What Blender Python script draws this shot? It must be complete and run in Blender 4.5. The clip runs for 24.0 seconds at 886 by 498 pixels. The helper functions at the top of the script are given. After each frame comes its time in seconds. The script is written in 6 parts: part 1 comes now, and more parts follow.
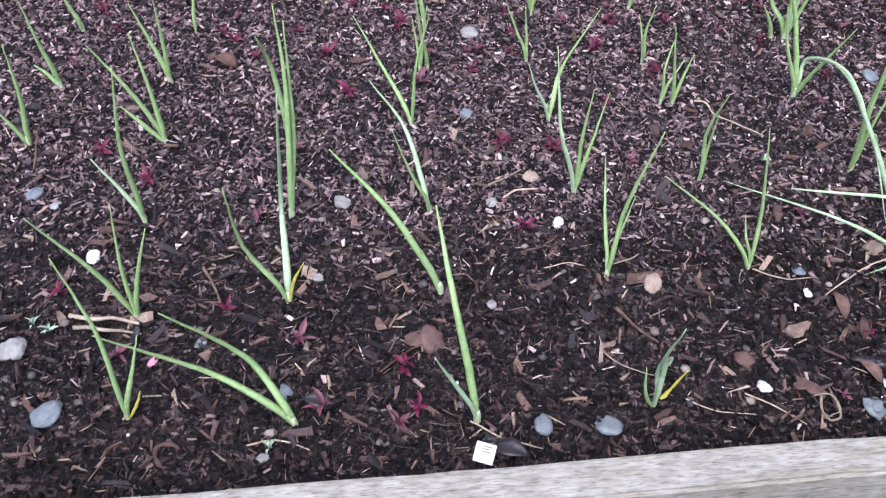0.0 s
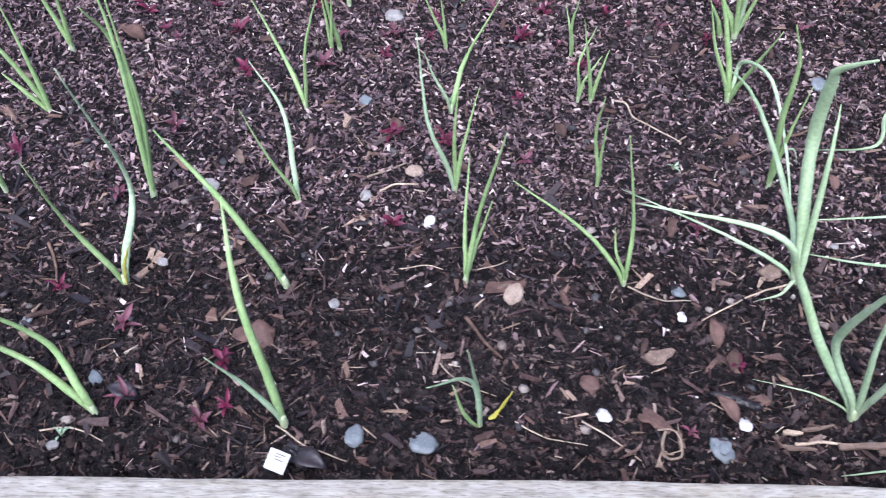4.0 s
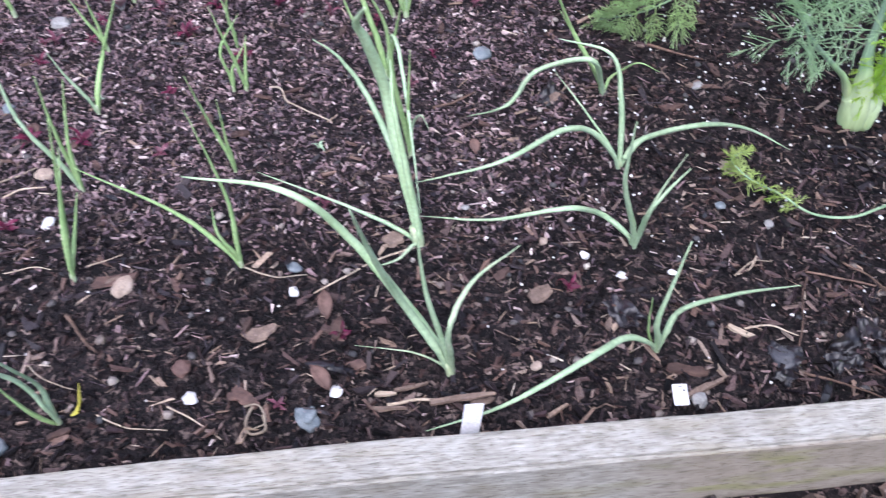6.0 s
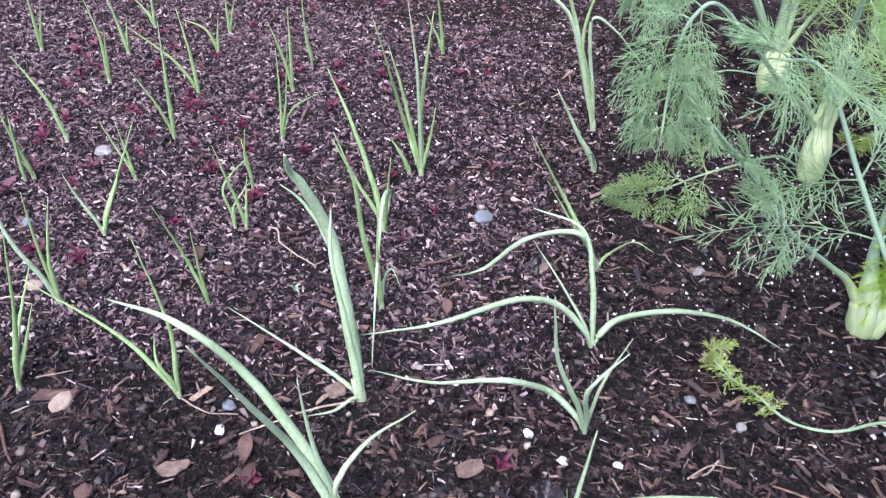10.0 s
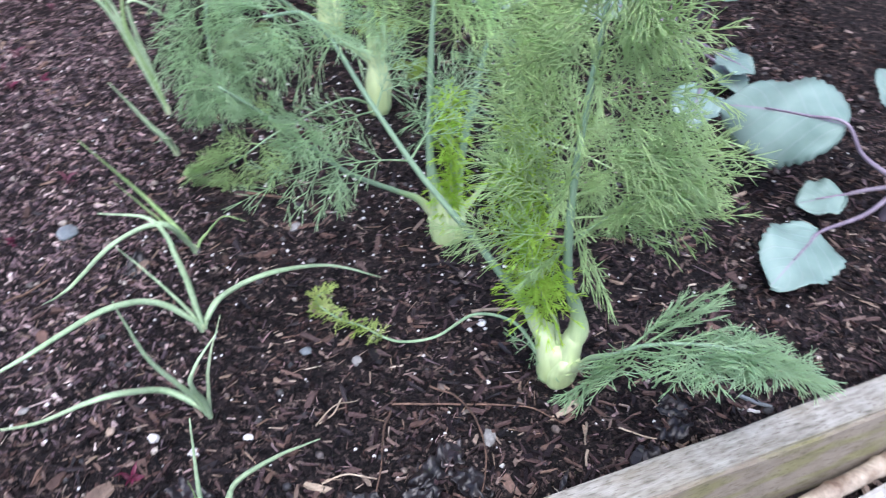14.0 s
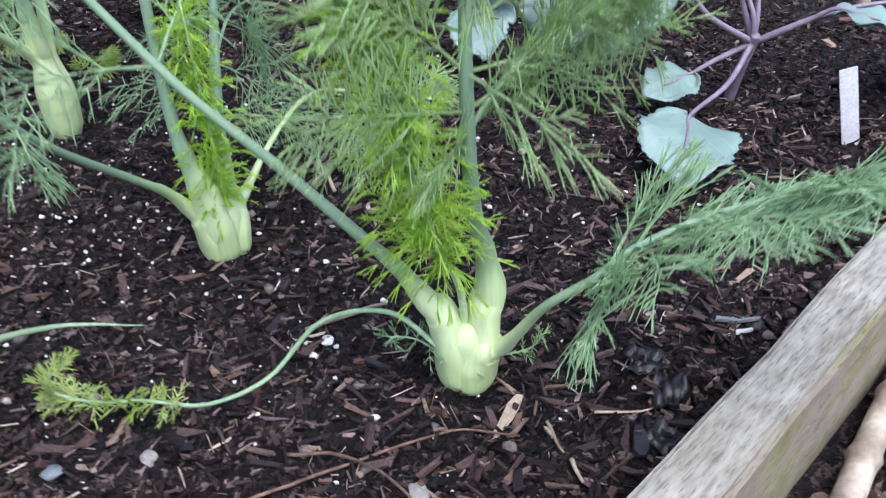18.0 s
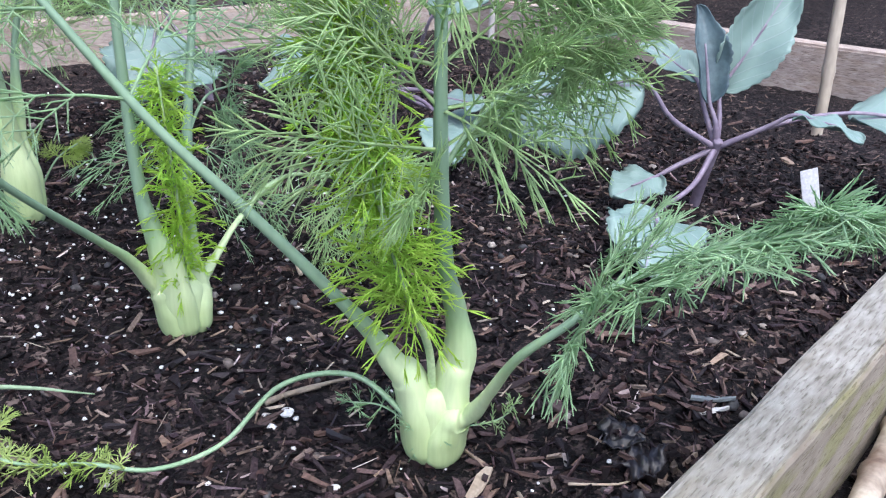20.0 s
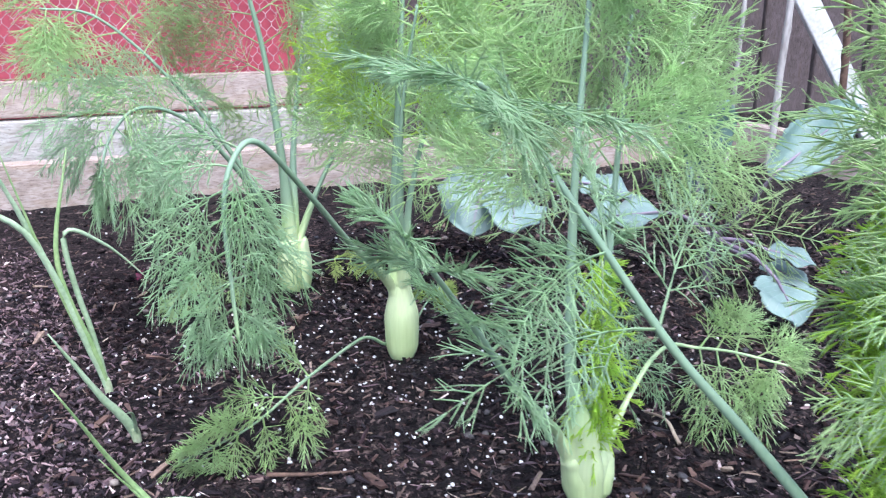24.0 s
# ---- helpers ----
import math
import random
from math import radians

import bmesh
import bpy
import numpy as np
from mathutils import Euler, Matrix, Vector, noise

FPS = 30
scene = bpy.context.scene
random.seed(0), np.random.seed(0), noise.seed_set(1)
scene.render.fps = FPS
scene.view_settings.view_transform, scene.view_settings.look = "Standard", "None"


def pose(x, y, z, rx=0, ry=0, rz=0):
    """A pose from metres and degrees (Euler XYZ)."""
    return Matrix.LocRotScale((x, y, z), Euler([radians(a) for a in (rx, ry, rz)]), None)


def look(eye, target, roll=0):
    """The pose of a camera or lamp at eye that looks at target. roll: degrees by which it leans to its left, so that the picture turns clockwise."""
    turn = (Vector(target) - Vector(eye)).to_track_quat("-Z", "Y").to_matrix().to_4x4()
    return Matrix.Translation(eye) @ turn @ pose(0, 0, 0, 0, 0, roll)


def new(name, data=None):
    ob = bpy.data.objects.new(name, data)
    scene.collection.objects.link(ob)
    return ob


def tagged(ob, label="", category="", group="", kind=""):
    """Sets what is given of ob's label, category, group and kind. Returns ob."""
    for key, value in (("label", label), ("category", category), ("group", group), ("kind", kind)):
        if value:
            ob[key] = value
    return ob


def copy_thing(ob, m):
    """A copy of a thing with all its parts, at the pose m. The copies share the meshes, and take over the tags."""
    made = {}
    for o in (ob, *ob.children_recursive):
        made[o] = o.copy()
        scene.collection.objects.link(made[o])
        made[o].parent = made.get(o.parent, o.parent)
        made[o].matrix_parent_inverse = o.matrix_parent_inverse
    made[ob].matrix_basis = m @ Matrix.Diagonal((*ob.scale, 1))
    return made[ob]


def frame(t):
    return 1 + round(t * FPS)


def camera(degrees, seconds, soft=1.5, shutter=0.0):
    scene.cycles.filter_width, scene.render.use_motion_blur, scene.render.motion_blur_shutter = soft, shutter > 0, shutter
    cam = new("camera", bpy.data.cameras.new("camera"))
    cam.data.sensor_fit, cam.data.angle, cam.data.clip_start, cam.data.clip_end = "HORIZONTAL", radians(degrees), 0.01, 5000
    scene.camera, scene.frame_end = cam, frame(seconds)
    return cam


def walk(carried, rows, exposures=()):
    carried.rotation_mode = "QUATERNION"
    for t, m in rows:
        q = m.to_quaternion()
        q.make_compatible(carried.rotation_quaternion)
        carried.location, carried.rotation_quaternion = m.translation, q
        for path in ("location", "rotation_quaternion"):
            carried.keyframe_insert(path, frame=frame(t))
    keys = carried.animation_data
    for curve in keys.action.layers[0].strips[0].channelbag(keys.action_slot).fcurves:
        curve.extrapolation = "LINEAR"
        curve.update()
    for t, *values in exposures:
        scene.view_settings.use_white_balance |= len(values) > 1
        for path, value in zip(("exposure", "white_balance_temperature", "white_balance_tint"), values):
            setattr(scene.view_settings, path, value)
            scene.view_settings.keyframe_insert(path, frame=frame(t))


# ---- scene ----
cam = camera(53.9, 24.0, soft=1.2, shutter=0.4)
PATH = [
    (0, (0.0001, -0.0000, 0.5988), (0.0382, 0.6672, -0.1450), 4.68),
    (0.5, (0.0169, 0.0085, 0.5867), (0.0598, 0.6868, -0.1469), 4.41),
    (1, (0.0448, 0.0282, 0.5697), (0.0951, 0.6952, -0.1737), 4.44),
    (1.5, (0.0820, 0.0616, 0.5701), (0.1229, 0.7140, -0.1867), 3.91),
    (3.5, (0.1424, 0.0567, 0.5753), (0.1411, 0.7021, -0.1885), 5.30),
    (4, (0.1913, 0.0487, 0.5844), (0.1462, 0.6964, -0.1761), 3.30),
    (4.5, (0.2889, 0.0451, 0.5946), (0.2170, 0.6918, -0.1648), 1.71),
    (5, (0.3846, 0.0454, 0.5864), (0.3281, 0.7052, -0.1629), -0.29),
    (5.5, (0.4370, 0.0415, 0.5817), (0.4178, 0.7094, -0.1623), 1.04),
    (6, (0.4693, 0.0437, 0.5598), (0.4922, 0.7140, -0.1820), 1.80),
    (6.5, (0.5218, 0.0720, 0.5242), (0.5713, 0.7434, -0.2154), 3.16),
    (7, (0.5460, 0.0895, 0.4901), (0.5840, 0.7733, -0.2386), 2.93),
    (7.5, (0.5528, 0.0931, 0.4562), (0.5490, 0.7787, -0.2717), 1.40),
    (8, (0.5747, 0.0923, 0.4488), (0.5371, 0.7792, -0.2770), 1.83),
    (8.5, (0.5806, 0.0938, 0.4629), (0.5074, 0.7923, -0.2490), 1.95),
    (9, (0.5802, 0.0992, 0.5173), (0.4670, 0.8640, -0.1169), 1.25),
    (9.5, (0.5937, 0.0878, 0.5473), (0.4624, 0.8734, -0.0574), 1.02),
    (11.5, (0.6716, 0.0261, 0.5497), (0.5709, 0.7717, -0.1092), 0.41),
    (12, (0.6913, 0.0492, 0.5532), (0.6207, 0.7862, -0.1190), 0.82),
    (12.5, (0.7190, 0.1033, 0.5667), (0.7137, 0.8472, -0.1016), 2.05),
    (13, (0.7176, 0.0921, 0.5716), (0.7269, 0.8496, -0.0812), 0.14),
    (13.5, (0.7272, 0.0525, 0.5749), (0.7996, 0.8082, -0.0760), -1.20),
    (14, (0.7057, 0.0611, 0.5575), (0.9220, 0.8008, -0.0798), 0.44),
    (14.5, (0.6490, 0.0946, 0.5695), (0.9983, 0.7899, -0.0587), -2.25),
    (15, (0.6233, 0.0958, 0.5675), (1.0738, 0.7469, -0.0434), -1.14),
    (15.5, (0.6350, 0.1038, 0.5725), (1.1021, 0.7242, -0.0576), -0.06),
    (16, (0.6343, 0.1243, 0.5547), (1.0686, 0.7720, -0.0713), -1.96),
    (16.5, (0.6304, 0.1696, 0.5419), (1.0904, 0.8113, -0.0717), -1.62),
    (17, (0.6281, 0.2245, 0.5137), (1.1309, 0.8330, -0.1003), -0.83),
    (17.5, (0.6774, 0.2110, 0.4523), (1.1719, 0.8329, -0.1549), -4.08),
    (18, (0.7016, 0.2471, 0.3240), (1.2300, 0.8907, -0.2298), -2.29),
    (18.5, (0.7133, 0.2531, 0.2753), (1.2733, 0.9314, -0.2003), -1.25),
    (20.5, (0.6694, 0.2366, 0.2790), (1.2883, 0.9181, -0.1116), 0.31),
    (21, (0.6442, 0.2566, 0.2929), (1.2479, 0.9615, -0.0794), 0.25),
    (21.5, (0.6265, 0.2747, 0.2990), (1.2182, 0.9951, -0.0630), 0.48),
    (22, (0.6067, 0.2948, 0.3021), (1.1781, 1.0382, -0.0455), 1.15),
    (22.5, (0.5760, 0.3102, 0.3420), (1.1132, 1.0744, -0.0149), 0.45),
    (23, (0.5559, 0.3318, 0.3550), (1.0415, 1.1400, 0.0218), -0.75),
    (23.5, (0.5520, 0.3386, 0.3560), (1.0166, 1.1654, 0.0390), -0.59),
    (24, (0.5569, 0.3203, 0.3550), (1.0273, 1.1432, 0.0365), -0.27),
]
walk(cam, [(t, look(eye, target, roll)) for t, eye, target, roll in PATH], [(0.0, 1.22, 5850, 14), (3.5, 1.27, 5680, 15), (6.0, 1.28, 5680, 15), (8.0, 1.28, 5700, 15), (9.0, 1.42, 5750, 20), (13.0, 1.38, 5700, 16), (14.5, 1.15, 5750, 11), (17.0, 1.24, 5780, 10), (18.0, 1.16, 5740, 10), (21.0, 1.29, 5760, 11), (22.0, 1.38, 5700, 12), (24.0, 1.45, 5600, 13)])

# ---------------------------------------------------------------- light
world = bpy.data.worlds.new("sky")
scene.world = world
world.use_nodes = True
wn = world.node_tree
sky = wn.nodes.new("ShaderNodeTexSky")
sky.sky_type = "NISHITA"
sky.sun_disc = False
sky.sun_elevation = radians(58)
sky.sun_rotation = radians(197)
sky.dust_density = 4.0
sky.ozone_density = 1.5
wn.nodes["Background"].inputs["Strength"].default_value = 0.15
wn.links.new(sky.outputs[0], wn.nodes["Background"].inputs["Color"])
sun = new("sun", bpy.data.lights.new("sun", "SUN"))
sun.data.energy = 1.3
sun.data.angle = radians(50)
sun.data.color = (1.0, 0.97, 0.95)
sun.matrix_world = look((0.4, -0.7, 4.0), (0.7, 0.7, 0.0))


# ---------------------------------------------------------------- materials
def material(name, rough=0.8, spec=0.3, metal=0.0):
    m = bpy.data.materials.new(name)
    m.use_nodes = True
    b = m.node_tree.nodes["Principled BSDF"]
    b.inputs["Roughness"].default_value = rough
    b.inputs["Specular IOR Level"].default_value = spec
    b.inputs["Metallic"].default_value = metal
    return m, m.node_tree.nodes, m.node_tree.links, b


def ramp(nodes, stops):
    r = nodes.new("ShaderNodeValToRGB")
    el = r.color_ramp.elements
    while len(el) < len(stops):
        el.new(0.5)
    for e, (p, c) in zip(el, stops):
        e.position, e.color = p, (*c, 1)
    return r


def noise_node(nodes, links, scale, detail=4.0, stretch=None, coord="Object"):
    tc = nodes.new("ShaderNodeTexCoord")
    n = nodes.new("ShaderNodeTexNoise")
    n.inputs["Scale"].default_value = scale
    n.inputs["Detail"].default_value = detail
    if stretch:
        mp = nodes.new("ShaderNodeMapping")
        mp.inputs["Scale"].default_value = stretch
        links.new(tc.outputs[coord], mp.inputs[0])
        links.new(mp.outputs[0], n.inputs["Vector"])
    else:
        links.new(tc.outputs[coord], n.inputs["Vector"])
    return n


def bump_on(nodes, links, bsdf, src, strength, dist):
    b = nodes.new("ShaderNodeBump")
    b.inputs["Strength"].default_value = strength
    b.inputs["Distance"].default_value = dist
    links.new(src, b.inputs["Height"])
    links.new(b.outputs[0], bsdf.inputs["Normal"])


def mixed(nodes, links, a, b, fac, kind="MIX"):
    m = nodes.new("ShaderNodeMix")
    m.data_type, m.blend_type = "RGBA", kind
    for sock, val in ((m.inputs[6], a), (m.inputs[7], b), (m.inputs[0], fac)):
        if isinstance(val, (int, float)):
            sock.default_value = val
        elif isinstance(val, tuple):
            sock.default_value = (*val, 1)
        else:
            links.new(val, sock)
    return m.outputs[2]


def noisy(name, c0, c1, scale, rough=0.7, spec=0.3, bump=0.0, dist=0.001, detail=4.0, stretch=None, fine=None, vary=0.0, translucent=0.0):
    """Two colours mixed by noise, a finer second noise, relief, and a shift from object to object."""
    m, nodes, links, b = material(name, rough, spec)
    n = noise_node(nodes, links, scale, detail, stretch)
    r = ramp(nodes, [(0.3, c0), (0.7, c1)])
    links.new(n.outputs["Fac"], r.inputs[0])
    col = r.outputs[0]
    n2 = noise_node(nodes, links, fine or scale * 6, 3.0, stretch)
    r2 = ramp(nodes, [(0.3, (0.72, 0.72, 0.72)), (0.7, (1.25, 1.25, 1.25))])
    links.new(n2.outputs["Fac"], r2.inputs[0])
    col = mixed(nodes, links, col, r2.outputs[0], 0.6, "MULTIPLY")
    if vary:
        oi = nodes.new("ShaderNodeObjectInfo")
        hs = nodes.new("ShaderNodeHueSaturation")
        mr = nodes.new("ShaderNodeMapRange")
        mr.inputs["To Min"].default_value, mr.inputs["To Max"].default_value = 1 - vary, 1 + vary
        links.new(oi.outputs["Random"], mr.inputs[0])
        links.new(mr.outputs[0], hs.inputs["Value"])
        links.new(col, hs.inputs["Color"])
        col = hs.outputs[0]
    links.new(col, b.inputs["Base Color"])
    if bump:
        bump_on(nodes, links, b, n2.outputs["Fac"], bump, dist)
    if translucent:
        t = nodes.new("ShaderNodeBsdfTranslucent")
        links.new(col, t.inputs[0])
        mx = nodes.new("ShaderNodeMixShader")
        mx.inputs[0].default_value = translucent
        links.new(b.outputs[0], mx.inputs[1])
        links.new(t.outputs[0], mx.inputs[2])
        links.new(mx.outputs[0], nodes["Material Output"].inputs[0])
    return m


def island_mix(name, stops, rough=0.55, spec=0.3, bump=0.5, scale=400):
    """Colour picked piece by piece from a ramp, with fibre along it."""
    m, nodes, links, b = material(name, rough, spec)
    gi = nodes.new("ShaderNodeNewGeometry")
    r = ramp(nodes, stops)
    r.color_ramp.interpolation = "LINEAR"
    links.new(gi.outputs["Random Per Island"], r.inputs[0])
    n = noise_node(nodes, links, scale, 4.0)
    r2 = ramp(nodes, [(0.3, (0.55, 0.55, 0.55)), (0.7, (1.35, 1.35, 1.35))])
    links.new(n.outputs["Fac"], r2.inputs[0])
    links.new(mixed(nodes, links, r.outputs[0], r2.outputs[0], 0.8, "MULTIPLY"), b.inputs["Base Color"])
    bump_on(nodes, links, b, n.outputs["Fac"], bump, 0.001)
    return m


def soil_material():
    """Compost seen close: grains and flakes of two sizes, each with its own dark tone, over a slow change from wet to drier soil."""
    m, nodes, links, b = material("soil", 0.8, 0.17)
    tc = nodes.new("ShaderNodeTexCoord")
    warp = noise_node(nodes, links, 90, 4.0)
    add = nodes.new("ShaderNodeVectorMath")
    add.operation = "MULTIPLY_ADD"
    links.new(warp.outputs["Color"], add.inputs[0])
    add.inputs[1].default_value = (0.012, 0.012, 0.012)
    links.new(tc.outputs["Object"], add.inputs[2])
    layers, reliefs = [], []
    for scale, squash in ((430, (1, 0.55, 1)), (210, (0.45, 1, 1))):
        mp = nodes.new("ShaderNodeMapping")
        mp.inputs["Scale"].default_value = squash
        mp.inputs["Rotation"].default_value = (0, 0, scale)
        links.new(add.outputs[0], mp.inputs[0])
        v = nodes.new("ShaderNodeTexVoronoi")
        v.inputs["Scale"].default_value = scale
        links.new(mp.outputs[0], v.inputs["Vector"])
        sep = nodes.new("ShaderNodeSeparateColor")
        links.new(v.outputs["Color"], sep.inputs[0])
        r = ramp(nodes, [(0.0, (0.003, 0.0025, 0.0032)), (0.5, (0.010, 0.0078, 0.0088)), (0.76, (0.026, 0.0195, 0.020)), (0.92, (0.070, 0.050, 0.047)), (1.0, (0.18, 0.14, 0.122))])
        links.new(sep.outputs[0], r.inputs[0])
        layers.append(r.outputs[0])
        reliefs.append(v.outputs["Distance"])
    pick = noise_node(nodes, links, 260, 3.0)
    step = ramp(nodes, [(0.46, (0, 0, 0)), (0.54, (1, 1, 1))])
    links.new(pick.outputs["Fac"], step.inputs[0])
    col = mixed(nodes, links, layers[0], layers[1], step.outputs[0])
    slow = noise_node(nodes, links, 7, 4.0)
    r3 = ramp(nodes, [(0.35, (0.6, 0.59, 0.6)), (0.65, (1.0, 0.97, 0.96))])
    links.new(slow.outputs["Fac"], r3.inputs[0])
    links.new(mixed(nodes, links, col, r3.outputs[0], 1.0, "MULTIPLY"), b.inputs["Base Color"])
    hgt = mixed(nodes, links, reliefs[0], reliefs[1], step.outputs[0])
    bump_on(nodes, links, b, hgt, 0.9, 0.003)
    return m


M_SOIL = soil_material()
M_CHIP = island_mix("bark_chips", [(0.0, (0.00907, 0.00743, 0.00992)), (0.4, (0.0363, 0.0263, 0.0325)), (0.62, (0.0907, 0.0635, 0.0736)), (0.82, (0.197, 0.13, 0.137)), (0.95, (0.363, 0.26, 0.253)), (1.0, (0.68, 0.573, 0.548))])
# darker copy of the chip colours: damp, plus the shade near the board
M_CHIP_WET_SHADED = island_mix("wet_shaded_bark_chips", [(0.0, (0.0017, 0.00145, 0.00203)), (0.45, (0.0051, 0.00365, 0.00416)), (0.68, (0.0179, 0.0115, 0.0115)), (0.86, (0.051, 0.0297, 0.0268)), (0.96, (0.115, 0.074, 0.0628)), (1.0, (0.281, 0.221, 0.194))], rough=0.7, spec=0.15)
M_BARK = island_mix("bark_pieces", [(0.0, (0.012, 0.011, 0.014)), (0.3, (0.035, 0.028, 0.031)), (0.6, (0.085, 0.055, 0.05)), (0.85, (0.15, 0.095, 0.075)), (1.0, (0.30, 0.225, 0.17))], spec=0.18)
M_STRIP = island_mix("bark_strips", [(0.0, (0.006, 0.005, 0.0065)), (0.35, (0.018, 0.013, 0.016)), (0.65, (0.055, 0.035, 0.038)), (0.88, (0.125, 0.083, 0.078)), (1.0, (0.33, 0.26, 0.21))], spec=0.15, bump=0.9, scale=700)
M_STRAW_BIT = island_mix("straw_bits", [(0.0, (0.13, 0.088, 0.066)), (0.6, (0.29, 0.215, 0.16)), (1.0, (0.52, 0.45, 0.37))], rough=0.8, spec=0.15)
# tan chips; the brighter light on the far soil is in their colour
M_CHIP_DRY_LIT = island_mix("dry_lit_bark_chips", [(0.0, (0.0648, 0.0439, 0.0529)), (0.5, (0.149, 0.0997, 0.109)), (0.85, (0.272, 0.193, 0.191)), (1.0, (0.467, 0.386, 0.367))])
M_CRUMB = island_mix("soil_crumbs", [(0.0, (0.008, 0.0065, 0.0075)), (0.6, (0.023, 0.0175, 0.018)), (1.0, (0.055, 0.040, 0.040))], rough=0.85, spec=0.1)
M_MULCH = island_mix("path_mulch", [(0.0, (0.022, 0.016, 0.014)), (0.45, (0.07, 0.047, 0.039)), (0.8, (0.15, 0.107, 0.087)), (1.0, (0.26, 0.20, 0.16))])
M_PERLITE = island_mix("perlite", [(0.0, (0.55, 0.53, 0.52)), (1.0, (0.85, 0.84, 0.83))], rough=0.9, bump=0.4, scale=900)
M_GRAVEL = island_mix("gravel", [(0.0, (0.03, 0.032, 0.038)), (0.4, (0.08, 0.073, 0.072)), (0.75, (0.15, 0.12, 0.105)), (1.0, (0.38, 0.34, 0.30))], rough=0.75, bump=0.2)
M_ROOT = noisy("dry_stem", (0.24, 0.185, 0.135), (0.43, 0.355, 0.275), 60, rough=0.85, bump=0.4, fine=500, vary=0.35)
M_SPLINT = noisy("wood_splinter", (0.10, 0.07, 0.058), (0.22, 0.16, 0.125), 60, rough=0.85, bump=0.4, fine=500)
M_TWIG = noisy("brown_twig", (0.05, 0.032, 0.026), (0.17, 0.108, 0.08), 110, rough=0.9, bump=0.6, fine=600, vary=0.3)
ONION = [
    noisy("onion_leaf_green", (0.20, 0.32, 0.12), (0.32, 0.44, 0.20), 25, rough=0.52, spec=0.3, fine=300, bump=0.15, dist=0.0004, vary=0.18),
    noisy("onion_leaf_blue_green", (0.275, 0.39, 0.225), (0.40, 0.52, 0.335), 25, rough=0.52, spec=0.3, fine=300, bump=0.15, dist=0.0004, vary=0.14),
    noisy("onion_leaf_yellow", (0.45, 0.42, 0.06), (0.55, 0.50, 0.12), 40, rough=0.55, fine=300, vary=0.15),
    noisy("onion_leaf_faded", (0.27, 0.37, 0.22), (0.42, 0.49, 0.33), 40, rough=0.6, fine=300, vary=0.12),
    # yellower leaf colour, with light added where its underside leans into shade
    noisy("onion_leaf_yellow_green_lit", (0.34, 0.475, 0.25), (0.47, 0.61, 0.38), 25, rough=0.52, spec=0.3, fine=300, bump=0.15, dist=0.0004, vary=0.1),
]
M_ONION_FOOT = noisy("onion_foot", (0.30, 0.40, 0.20), (0.55, 0.60, 0.42), 60, rough=0.5, fine=300)
M_STALK = noisy("fennel_stalk", (0.20, 0.31, 0.175), (0.30, 0.42, 0.26), 40, rough=0.5, spec=0.4, fine=500, bump=0.3, dist=0.0004)
M_STALK_PALE = noisy("fennel_stalk_pale", (0.34, 0.46, 0.22), (0.48, 0.58, 0.34), 40, rough=0.5, spec=0.4, fine=500, bump=0.3, dist=0.0004)
M_FROND = noisy("fennel_frond", (0.48, 0.65, 0.29), (0.62, 0.79, 0.45), 18, rough=0.5, spec=0.35, fine=90, vary=0.10, translucent=0.58)
M_FROND_BLUE = noisy("fennel_frond_blue_green", (0.37, 0.55, 0.30), (0.51, 0.69, 0.45), 18, rough=0.5, spec=0.35, fine=90, vary=0.10, translucent=0.55)
M_FROND_NEW = noisy("fennel_frond_young", (0.50, 0.71, 0.09), (0.64, 0.84, 0.20), 18, rough=0.5, spec=0.35, fine=90, vary=0.06, translucent=0.6)
M_FROND_DRY = noisy("fennel_frond_wilted", (0.30, 0.43, 0.08), (0.46, 0.56, 0.20), 30, rough=0.6, fine=120, translucent=0.3)


def fennel_base_material(height):
    """Leaf base: near white where it was covered, pale green above, blue-green where the stalk leaves the bulb; fine ribs run up it."""
    m, nodes, links, b = material("fennel_leaf_base", 0.42, 0.42)
    tc = nodes.new("ShaderNodeTexCoord")
    sep = nodes.new("ShaderNodeSeparateXYZ")
    links.new(tc.outputs["Object"], sep.inputs[0])
    n = noise_node(nodes, links, 60, 3.0, (1, 1, 0.25))
    ad = nodes.new("ShaderNodeMath")
    ad.operation = "MULTIPLY_ADD"
    links.new(n.outputs["Fac"], ad.inputs[0])
    ad.inputs[1].default_value = 0.045
    links.new(sep.outputs[2], ad.inputs[2])
    mr = nodes.new("ShaderNodeMapRange")
    mr.inputs["From Min"].default_value, mr.inputs["From Max"].default_value = 0.35 * height + 0.016, 1.5 * height + 0.075
    links.new(ad.outputs[0], mr.inputs[0])
    r = ramp(nodes, [(0.0, (0.50, 0.62, 0.30)), (0.2, (0.58, 0.68, 0.38)), (0.36, (0.55, 0.66, 0.36)), (0.52, (0.36, 0.50, 0.26)), (0.70, (0.25, 0.36, 0.235)), (1.0, (0.215, 0.32, 0.215))])
    links.new(mr.outputs[0], r.inputs[0])
    n2 = noise_node(nodes, links, 1.0, 3.0, (420, 420, 14))
    r2 = ramp(nodes, [(0.35, (0.92, 0.93, 0.90)), (0.65, (1.06, 1.05, 1.05))])
    links.new(n2.outputs["Fac"], r2.inputs[0])
    links.new(mixed(nodes, links, r.outputs[0], r2.outputs[0], 0.8, "MULTIPLY"), b.inputs["Base Color"])
    bump_on(nodes, links, b, n2.outputs["Fac"], 0.2, 0.0004)
    return m


